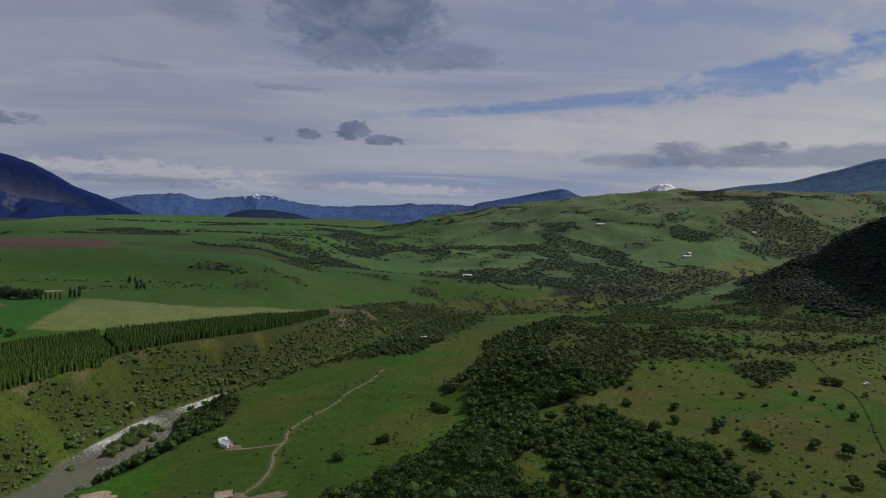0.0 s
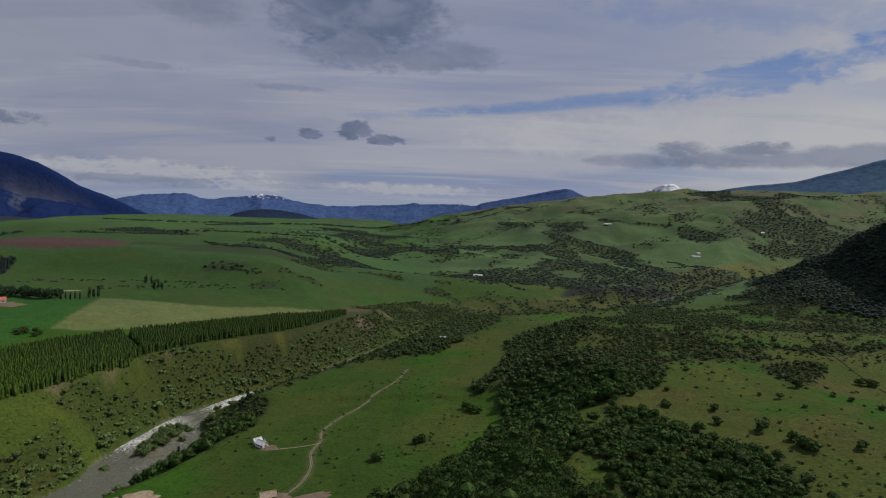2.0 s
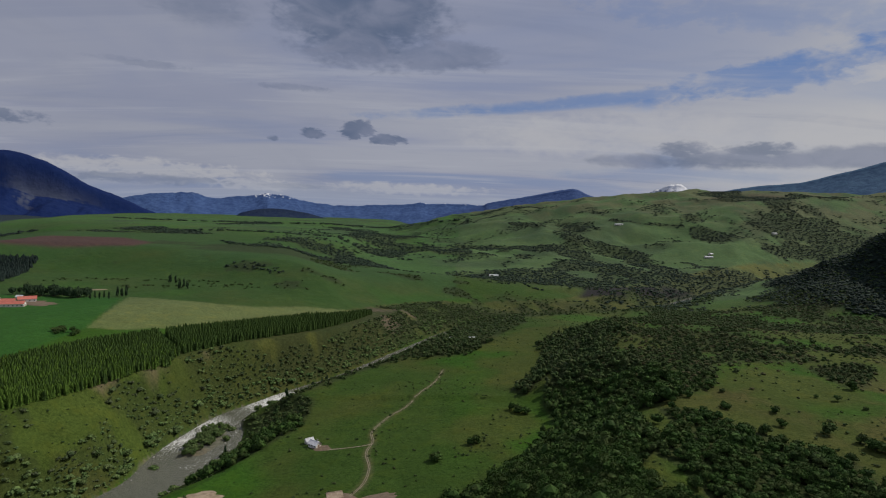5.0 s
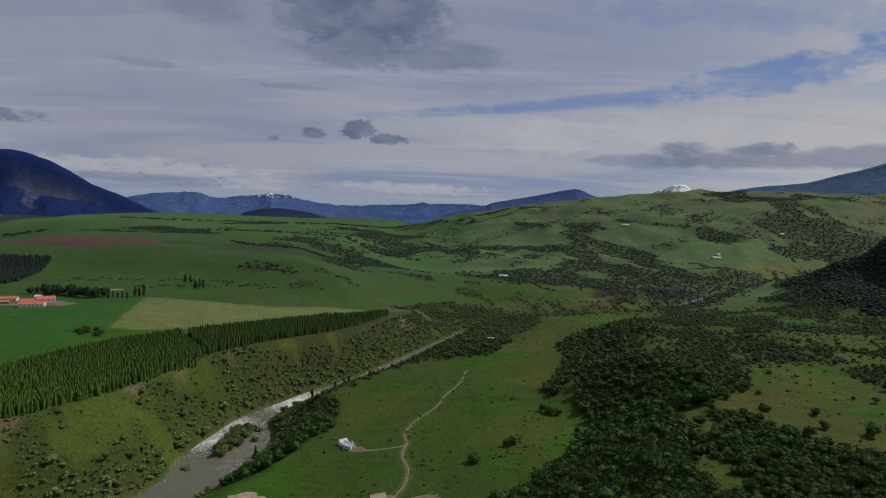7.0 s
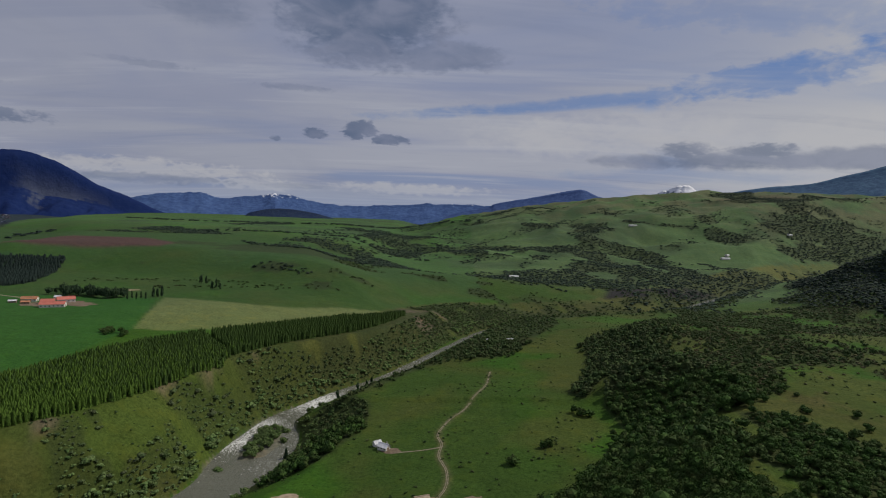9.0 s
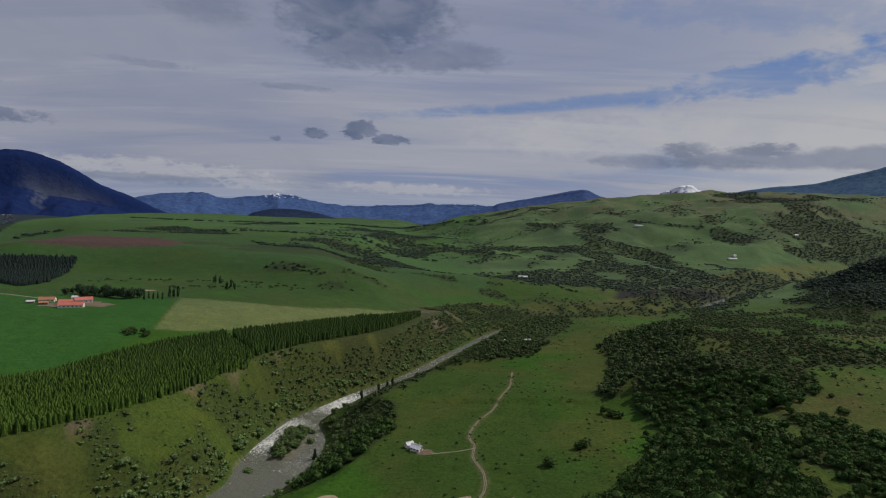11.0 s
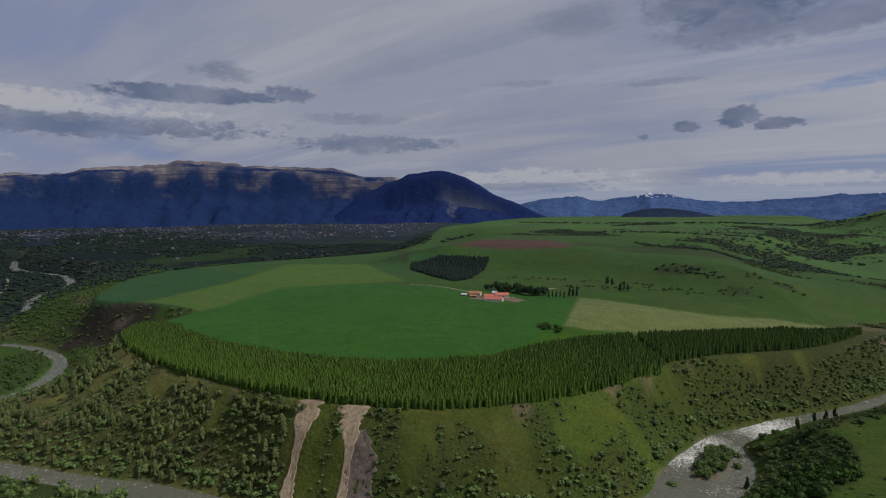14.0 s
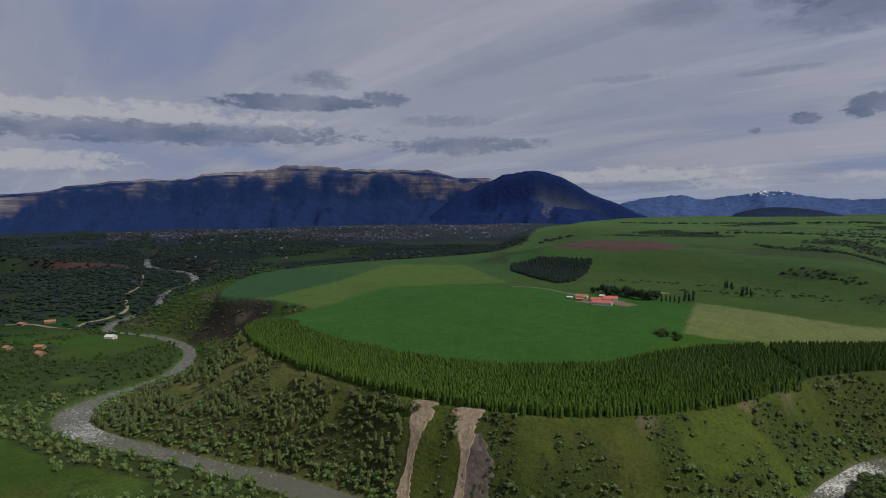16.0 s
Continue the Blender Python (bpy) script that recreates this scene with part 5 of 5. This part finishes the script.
ribbon("road", dense([(p[0], p[1], 0.72) for p in TRACKS[0][::6]], 2.0), TRACK, "pale winding dirt track with two wheel ruts", 0.15, wheel=0.28)
ribbon("road", dense([(-103, 330, 0.7), (-115, 326, 0.7), (-132, 324, 0.7)], 2.0), TRACK, "narrow earth path to the white house", 0.12)
ribbon("road", dense([(-714, 626, 1.6), (-662, 633, 1.6), (-602, 620, 1.6), (-568, 606, 1.6)], 4.0), TRACK, "pale farm lane between the fields", 0.15)
ribbon("road", dense([(-1300, 40, 3), (-1240, 90, 3), (-1165, 125, 3), (-1215, 170, 3), (-1290, 235, 3), (-1390, 262, 3), (-1500, 285, 3), (-1640, 350, 3), (-1900, 420, 3)], 8.0), TRACK, "pale gravel road along the lower valley", 0.5)
ribbon("road", dense([(-520, 20, 1.5), (-508, 45, 1.5), (-490, 62, 1.5), (-472, 66, 1.2)], 3.0), TRACK, "earth track in the riverside meadow", 0.15)


# ---- landslips on the far bank ----
def landslip(line, mat, label, seed, lift=0.7, hollow=1.0):
    """Bare earth run down the bank: a ragged strip, hollowed along its middle, with runnels."""
    line = dense(line, 0.6)
    tang = np.gradient(line[:, :2], axis=0)
    tang /= np.linalg.norm(tang, axis=1)[:, None]
    side = np.stack([-tang[:, 1], tang[:, 0]], 1)
    run = np.arange(len(line), dtype=float)
    across = np.linspace(-1, 1, 17)
    left, right = (np.clip(1 + 1.7 * (fbm(run, run * 0 + k, 9, 5, seed, 0.75) - 0.5), 0.45, 1.6) for k in (4.0, 40.0))
    grid = np.zeros((len(line), 17, 3))
    for k, c in enumerate(across):
        p = line[:, :2] + side * (c * line[:, 2] * (left if c < 0 else right))[:, None]
        runnel = 0.7 * (fbm(run * 0.25, run * 0 + k * 1.3, 2.2, 3, seed + 1) - 0.5)
        grid[:, k, :2], grid[:, k, 2] = p, land(p[:, 0], p[:, 1])[0] + lift - hollow * (1 - c * c) * 0.5 + runnel - 1.2 * (abs(c) > 0.99)
    me = mesh_from("landslip", grid.reshape(-1, 3), grid_faces(len(line), 17)[:, ::-1], mat, smooth=True)
    return tagged(new("landslip", me), label, "landslip", kind="structure")


landslip(SCAR, DARK_SLIP, "dark purplish rock laid bare beside a landslip", 87, lift=0.6)
landslip(SLIPS[0], SLIP, "pale earth landslip spilling down the grassy bank", 88, lift=0.8)
landslip(SLIPS[1], SLIP, "pale earth landslip beside dark bare rock", 89, lift=0.9)

# ---- houses and barns ----
def box(bm, x0, x1, y0, y1, z0, z1):
    v = [bm.verts.new(p) for p in ((x0, y0, z0), (x1, y0, z0), (x1, y1, z0), (x0, y1, z0), (x0, y0, z1), (x1, y0, z1), (x1, y1, z1), (x0, y1, z1))]
    for f in ((0, 3, 2, 1), (4, 5, 6, 7), (0, 1, 5, 4), (1, 2, 6, 5), (2, 3, 7, 6), (3, 0, 4, 7)):
        bm.faces.new([v[k] for k in f])


def wall_mesh(length, width, eaves, ridge, mat):
    """Four walls with pointed gables along x, standing a little into the ground."""
    bm = bmesh.new()
    l, w = length / 2, width / 2
    lo = [bm.verts.new((x, y, -0.8)) for x, y in ((-l, -w), (l, -w), (l, w), (-l, w))]
    hi = [bm.verts.new((x, y, eaves)) for x, y in ((-l, -w), (l, -w), (l, w), (-l, w))]
    tops = [bm.verts.new((-l, 0, ridge)), bm.verts.new((l, 0, ridge))]
    bm.faces.new((lo[0], lo[1], hi[1], hi[0]))
    bm.faces.new((lo[2], lo[3], hi[3], hi[2]))
    bm.faces.new((lo[1], lo[2], hi[2], tops[1], hi[1]))
    bm.faces.new((lo[3], lo[0], hi[0], tops[0], hi[3]))
    return from_bm(bm, "wall", mat)


def roof_mesh(length, width, eaves, ridge, mat, over=0.5, thick=0.14, ribs=True):
    """Two sheets with a ridge cap and standing ribs."""
    bm = bmesh.new()
    l, w = length / 2 + over, width / 2
    pitch = (ridge - eaves) / w
    wo = w + over
    for s in (-1, 1):
        rows = []
        for y, z in ((0, ridge + thick), (s * wo, eaves - pitch * over + thick)):
            rows.append([(x, y, z) for x in (-l, l)])
        top = [bm.verts.new(p) for p in (rows[0][0], rows[0][1], rows[1][1], rows[1][0])]
        low = [bm.verts.new((p.co.x, p.co.y, p.co.z - thick)) for p in top]
        order = (0, 1, 2, 3) if s < 0 else (3, 2, 1, 0)
        bm.faces.new([top[k] for k in order])
        bm.faces.new([low[k] for k in reversed(order)])
        for a, b in ((0, 1), (1, 2), (2, 3), (3, 0)):
            bm.faces.new((top[a], low[a], low[b], top[b]) if s > 0 else (top[b], low[b], low[a], top[a]))
        if ribs:
            x = -l + 0.4
            while x < l:
                v = [bm.verts.new((x + dx, y, z + dz)) for dx, dz in ((-0.05, 0.0), (0.0, 0.09), (0.05, 0.0)) for y, z in ((0, ridge + thick), (s * wo, eaves - pitch * over + thick))]
                bm.faces.new((v[0], v[1], v[3], v[2]))
                bm.faces.new((v[2], v[3], v[5], v[4]))
                x += 1.2
    return from_bm(bm, "roof", mat)


def ridge_cap(length, ridge, mat):
    bm = bmesh.new()
    box(bm, -length / 2 - 0.5, length / 2 + 0.5, -0.25, 0.25, ridge + 0.12, ridge + 0.24)
    return from_bm(bm, "ridge_cap", mat)


def opening(parent, name, x, y, z, wide, high, facing, mat, frame_mat):
    """A window or door set 6 cm proud of its wall: facing 0 is -y, 1 is +x, 2 is +y, 3 is -x."""
    bm = bmesh.new()
    box(bm, -wide / 2, wide / 2, -0.05, 0.05, 0, high)
    ob = part(name, from_bm(bm, name, mat), parent)
    ob.matrix_local = pose(x, y, z, 0, 0, (0, 90, 180, 270)[facing])
    bm = bmesh.new()
    t = 0.12
    for x0, x1, z0, z1 in ((-wide / 2 - t, wide / 2 + t, high, high + t), (-wide / 2 - t, wide / 2 + t, -t, 0), (-wide / 2 - t, -wide / 2, 0, high), (wide / 2, wide / 2 + t, 0, high)):
        box(bm, x0, x1, -0.09, 0.05, z0, z1)
    part("frame", from_bm(bm, "frame", frame_mat), ob)


def building(name, x, y, turn, length, width, eaves, ridge, roof_mat, wall_mat, label, category, windows=3, door="door", chimney=False, group=""):
    z = float(land(np.array([x]), np.array([y]))[0][0])
    ob = new(name)
    ob.matrix_world = pose(x, y, z, 0, 0, turn)
    part("wall", wall_mesh(length, width, eaves, ridge, wall_mat), ob)
    roof = part("roof", roof_mesh(length, width, eaves, ridge, roof_mat, ribs=False), ob)
    part("ridge_cap", ridge_cap(length, ridge, roof_mat), roof)
    for k in range(windows):
        at = -length / 2 + length * (k + 0.5) / windows
        for facing, yy in ((0, -width / 2 - 0.02), (2, width / 2 + 0.02)):
            opening(ob, "window", at, yy, 1.0, min(1.3, length / windows * 0.5), 1.1, facing, GLASS, wall_mat)
    opening(ob, door, length / 2 + 0.02, 0, 0.02, min(2.6, width * 0.4), min(2.5, eaves * 0.85), 1, BOARD, wall_mat)
    if chimney:
        bm = bmesh.new()
        box(bm, length * 0.2, length * 0.2 + 0.6, 0.4, 1.0, ridge - 0.8, ridge + 1.1)
        part("chimney", from_bm(bm, "chimney", ROCK), ob)
    return tagged(ob, label, category, group)


building("barn", -529, 575, 22, 23, 8.5, 3.4, 6.0, RED_ROOF, WALL, "long white barn with a faded red metal roof beside the field", "barn", 6)
building("barn", -537, 606, 40, 17, 8, 3.6, 6.2, RED_ROOF, WALL, "white barn with a bright red metal roof", "barn", 4)
building("barn", -547, 592, 20, 13, 7, 3.0, 5.0, RED_ROOF, BOARD, "low shed with a worn red metal roof behind the barn", "barn", 2)
building("farmhouse", -574, 600, 20, 15, 8, 3.0, 5.4, RUST_ROOF, WALL, "farmhouse with a rusty orange roof and small windows", "house", 4, chimney=True)
building("shed", -566, 584, 24, 8, 5, 2.4, 3.6, RUST_ROOF, BOARD, "small weathered shed with a rusty roof", "shed", 1)
building("shed", -583, 587, 24, 7, 4, 2.2, 3.2, WHITE_ROOF, BOARD, "small weathered shed with a pale zinc roof", "shed", 1)
building("shed", -556, 619, 10, 6, 5, 3.4, 4.8, WHITE_ROOF, WALL, "white shed standing before the farm trees", "shed", 1)
building("house", -139, 330, -30, 6.5, 4.5, 2.3, 3.8, WHITE_ROOF, WALL, "small white house with a pale metal roof on the grassy terrace", "house", 3, chimney=True)
building("house", -144, 336, 40, 4.5, 3.5, 2.2, 3.3, WHITE_ROOF, WALL, "small white outbuilding with a pale metal roof", "house", 2)
building("cabin", -111, 259, 25, 7, 5, 2.4, 3.9, TAN_ROOF, BOARD, "weathered cabin with a tan rusty roof beside the track", "cabin", 3)
building("house", -1033, 162, 40, 13, 9, 3, 5.5, WHITE_ROOF, WALL, "white house on the lower valley floor", "house", 3)
for hx, hy, ht in ((-1052, 52, 20), (-1024, 82, 50), (-1240, 84, 30), (-1225, 118, 75), (-985, 78, 15)):
    building("house", hx, hy, ht, 11 + (hx % 4), 8, 3, 5, (WHITE_ROOF, RUST_ROOF, RUST_ROOF)[int(-hx) % 3], BOARD, "small rural house among trees in the lower valley", "house", 2, group="houses of the lower valley")
building("shed", -36, 640, 20, 9, 5, 2.4, 3.8, WHITE_ROOF, WALL, "pale shed among the riverside trees", "shed", 1)
building("shed", -62, 640, 70, 7, 5, 2.4, 3.8, WHITE_ROOF, WALL, "pale shed among the riverside trees", "shed", 1)
for hx, hy, ht, hl in ((690, 1690, 10, 26), (705, 1712, 40, 14), (520, 2050, 10, 30), (1010, 1930, 20, 16), (25, 1270, 10, 20)):
    building("barn", hx, hy, ht, hl, 9, 3.2, 5.2, WHITE_ROOF, WALL, "far pale-roofed barn on the hill pasture", "barn", 2)


def yard_patch(name, x, y, rx, ry, turn, mat, label, seed):
    """Bare trodden ground with a ragged edge, laid just above the grass."""
    a = np.linspace(0, 2 * np.pi, 40, endpoint=False)
    rings = []
    for s in (0.02, 0.35, 0.7, 1.0):
        r = s * (1 + 0.5 * (fbm(np.cos(a) * 20 + 50, np.sin(a) * 20 + 50, 12, 3, seed) - 0.5) * 2 * s)
        u, v = rx * r * np.cos(a), ry * r * np.sin(a)
        ct, st = math.cos(radians(turn)), math.sin(radians(turn))
        px, py = x + u * ct - v * st, y + u * st + v * ct
        rings.append(np.column_stack([px, py, land(px, py)[0] + 0.18 - 0.25 * (s > 0.9)]))
    me = mesh_from(name, np.vstack(rings), grid_faces(4, 40, closed=True), mat, smooth=True)
    return tagged(new(name, me), label, "bare ground", kind="structure")


yard_patch("ground_patch", -180, 266, 11, 8, 20, SLIP, "pale bare sand pit on the river bank", 3)
yard_patch("ground_patch", -110, 258, 10, 8, 10, YARD, "trodden earth round the cabin", 4)
yard_patch("ground_patch", -92, 258, 16, 6, 30, YARD, "bare brown earth beside the track", 5)
yard_patch("ground_patch", -134, 327, 7, 5, -20, YARD, "trodden yard of the white house", 6)
yard_patch("ground_patch", -540, 592, 38, 18, 22, YARD, "trodden brown farmyard", 7)
yard_patch("ground_patch", -508, 592, 15, 9, 22, YARD, "dark brown fenced pen beside the barns", 8)
yard_patch("ground_patch", -525, 705, 16, 6, 25, SLIP, "reddish earth scar on the slope behind the farm", 9)


# ---- a parked car ----
def car(x, y, turn):
    z = float(land(np.array([x]), np.array([y]))[0][0])
    paint = plain_material("white_car_paint", (0.72, 0.72, 0.72), (0.80, 0.80, 0.80), 1.0, rough=0.3, bump=0.0)
    rubber = plain_material("tyre_rubber", (0.02, 0.02, 0.02), (0.035, 0.035, 0.035), 3.0, bump=0.1)
    ob = new("pickup")
    ob.matrix_world = pose(x, y, z, 0, 0, turn)
    bm = bmesh.new()
    box(bm, -2.5, 2.5, -0.9, 0.9, 0.45, 1.05)
    bmesh.ops.bevel(bm, geom=bm.edges[:], offset=0.12, segments=2, affect="EDGES")
    part("body", from_bm(bm, "body", paint), ob)
    bm = bmesh.new()
    box(bm, -0.6, 1.3, -0.82, 0.82, 1.0, 1.75)
    bmesh.ops.bevel(bm, geom=bm.edges[:], offset=0.18, segments=2, affect="EDGES")
    part("cab", from_bm(bm, "cab", paint), ob)
    bm = bmesh.new()
    box(bm, -0.45, 1.15, -0.835, 0.835, 1.18, 1.55)
    part("window", from_bm(bm, "window", GLASS), ob)
    for wx in (-1.6, 1.6):
        for wy in (-0.85, 0.85):
            bm = bmesh.new()
            bmesh.ops.create_cone(bm, cap_ends=True, segments=14, radius1=0.38, radius2=0.38, depth=0.24)
            wheel = part("wheel", from_bm(bm, "wheel", rubber), ob)
            wheel.matrix_local = pose(wx, wy, 0.38, 90)
    tagged(ob, "white pickup parked on the open pasture", "car")


car(258, 353, 15)

# ---- farm trees and poplars ----
rng = np.random.default_rng(91)


def poplar(rng):
    v, f = foliage(rng, 9, 1, 10, 0.06, 0.06, 0.62)
    z = v[:, 2]
    v[:, :2] *= (1.0 - 0.45 * np.clip(z, 0, 1))[:, None]
    return v, f


POPLARS = [poplar(rng) for _ in range(3)]


def grounded(points):
    p = np.array(points, float)
    return np.column_stack([p[:, 0], p[:, 1], land(p[:, 0], p[:, 1])[0] - 0.2])


row = [(-486 + 4.6 * k, 637 + 1.6 * k) for k in range(5)]
single_trees("poplar", "slim young poplar in a row beside the farm", "poplar", "row of poplars", POPLARS, POPLAR, POLE, grounded(row), [(3.0, 10.5)] * 5, 92)
tall = [(-466, 666), (-462, 669), (-470, 664), (-432, 740), (-427, 742), (-421, 739), (-470, 786), (-463, 790), (-466, 782)]
single_trees("poplar", "dark slender poplar standing on the pasture", "poplar", "poplars on the pasture", POPLARS, POPLAR, POLE, grounded(tall), [(rng.uniform(4.4, 5.6), rng.uniform(12, 16)) for _ in tall], 93)
clump = [(-505 + rng.uniform(-8, 8), 645 + rng.uniform(-6, 8)) for _ in range(14)] + [(-548 + rng.uniform(-40, 40), 650 + rng.uniform(-9, 12)) for _ in range(34)]
single_trees("farm_tree", "tall dark tree sheltering the farm", "tree", "trees round the farm", TREE_MID, POPLAR, TRUNKS, grounded(clump), [(rng.uniform(6, 10), rng.uniform(10, 16)) for _ in clump], 94)
corner = [(-400 + rng.uniform(-12, 12), 478 + rng.uniform(-8, 8)) for _ in range(16)]
single_trees("hedge_tree", "rounded green tree at the field corner", "tree", "trees at the field corner", TREE_MID, BEECH, TRUNKS, grounded(corner), [(rng.uniform(4, 6.5), rng.uniform(4, 7)) for _ in corner], 95)
lone = [(111, 281), (232, 352), (237, 349), (101, 340), (139, 256), (172, 244), (141, 253), (-41, 322), (-44, 320), (-11, 374), (-15, 379), (-6, 371), (-64, 300), (184, 338)]
single_trees("lone_tree", "dark rounded tree standing alone on the pasture", "tree", "lone trees of the pasture", TREE_NEAR, BEECH, TRUNKS, grounded(lone), [(rng.uniform(5, 8), rng.uniform(5, 7)) for _ in lone], 96)
isle = [(-236 + 9 * math.sin(k * 2.4) * rng.uniform(0.3, 1), 394 + 29 * math.cos(k * 1.7) * rng.uniform(0.2, 1)) for k in range(60)]
isle = [p for p in isle if inside(np.array([p[0]]), np.array([p[1]]), [(-244, 363), (-248, 398), (-243, 427), (-231, 423), (-223, 393), (-228, 373)])[0]]
single_trees("willow", "bright green willow on the river island", "willow", "willows of the island", TREE_NEAR, WILLOW, TRUNKS, grounded(isle), [(rng.uniform(4, 6.5), rng.uniform(3.5, 6)) for _ in isle], 97)
banks = [(-222, 398), (-226, 418), (-212, 425), (-205, 412), (-214, 440), (-200, 438), (-208, 452), (-250, 350), (-262, 335), (-268, 350), (-274, 330), (-266, 372), (-272, 312)]
single_trees("willow", "bright green willow on the river bank", "willow", "willows of the banks", TREE_NEAR, WILLOW, TRUNKS, grounded(banks), [(rng.uniform(5, 8), rng.uniform(4, 6.5)) for _ in banks], 98)
spires = [(-183, 528), (-190, 520), (-177, 521), (-195, 455), (-212, 372)]
single_trees("poplar", "dark upright tree beside the river", "tree", "upright trees by the river", POPLARS, POPLAR, POLE, grounded(spires), [(4.2, 9.5)] * len(spires), 99)


# ---- boulders along the water ----
def boulder(rng):
    bm = bmesh.new()
    bmesh.ops.create_icosphere(bm, subdivisions=1, radius=0.5)
    for v in bm.verts:
        v.co *= rng.uniform(0.75, 1.2)
        v.co.z *= 0.65
    return from_bm(bm, "boulder", ROCK)


STONES = [boulder(rng) for _ in range(5)]
for k in range(170):
    i = rng.integers(58, 178)
    p = RIVER[i]
    t = RIVER[min(i + 1, len(RIVER) - 1)] - RIVER[i - 1]
    nrm = np.array([-t[1], t[0]]) / np.hypot(t[0], t[1])
    sgn = rng.choice([-1, 1])
    q = p[:2] + nrm * sgn * (p[3] + rng.uniform(-4.0, 2.0)) + rng.uniform(-2, 2, 2)
    zq = max(float(land(q[:1], q[1:2])[0][0]), p[2])
    s = rng.uniform(0.5, 1.7)
    ob = new("boulder", STONES[rng.integers(5)])
    ob.matrix_world = pose(q[0], q[1], zq + 0.1 * s, 0, 0, rng.uniform(0, 360)) @ Matrix.Diagonal((s * 1.3, s, s, 1))
    tagged(ob, "rounded grey boulder at the water's edge", "boulder", "boulders of the river")

# ---- the far town ----
def town():
    r = np.random.default_rng(111)
    n = 9000
    x, y = r.uniform(-3900, -1300, n), r.uniform(300, 2900, n)
    az, far = np.degrees(np.arctan2(-(x + 160), y)), np.hypot(x + 160, y)
    keep = (far > 2450 + 500 * fbm(x, y, 500, 2, 116)) & (far < 3900) & (az > 39) & (az < 79) & (r.uniform(0, 1, n) < 0.25 + step(0.35, 0.6, fbm(x, y, 300, 3, 113)))
    some = r.uniform(0, 1, n) < 0.05
    keep |= some & (far > 1500) & (far < 2400) & (az > 50) & (az < 80)
    x, y = x[keep], y[keep]
    z = land(x, y)[0]
    unit = np.array([(-.5, -.5, -.2), (.5, -.5, -.2), (.5, .5, -.2), (-.5, .5, -.2), (-.5, -.5, .6), (.5, -.5, .6), (.5, .5, .6), (-.5, .5, .6), (-.55, 0, 1), (.55, 0, 1)])
    quads = np.array([(0, 1, 5, 4), (1, 2, 6, 5), (2, 3, 7, 6), (3, 0, 4, 7), (4, 5, 9, 8), (6, 7, 8, 9)])
    faces = np.vstack([quads[:, [0, 1, 2]], quads[:, [0, 2, 3]], [(5, 6, 9), (7, 4, 8)]])
    return x, y, z, unit, faces


x, y, z, unit, quads = town()
m, n, bsdf = material("hazed_town_roofs_and_walls", 0.7)
island = n.tree.nodes.new("ShaderNodeNewGeometry").outputs["Random Per Island"]
# house colours dimmed and blued: distance haze painted in
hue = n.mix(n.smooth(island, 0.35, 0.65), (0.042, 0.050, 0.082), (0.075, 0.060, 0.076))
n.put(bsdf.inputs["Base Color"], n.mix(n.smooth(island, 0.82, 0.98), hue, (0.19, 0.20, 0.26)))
rng = np.random.default_rng(112)
scattered("town_houses", [(unit, quads)], np.stack([x, y, z], 1), np.stack([rng.uniform(6, 11, len(x)), rng.uniform(3, 5.5, len(x))], 1), m, "far town of small pale and red roofs, dulled by painted haze", "town", 114)
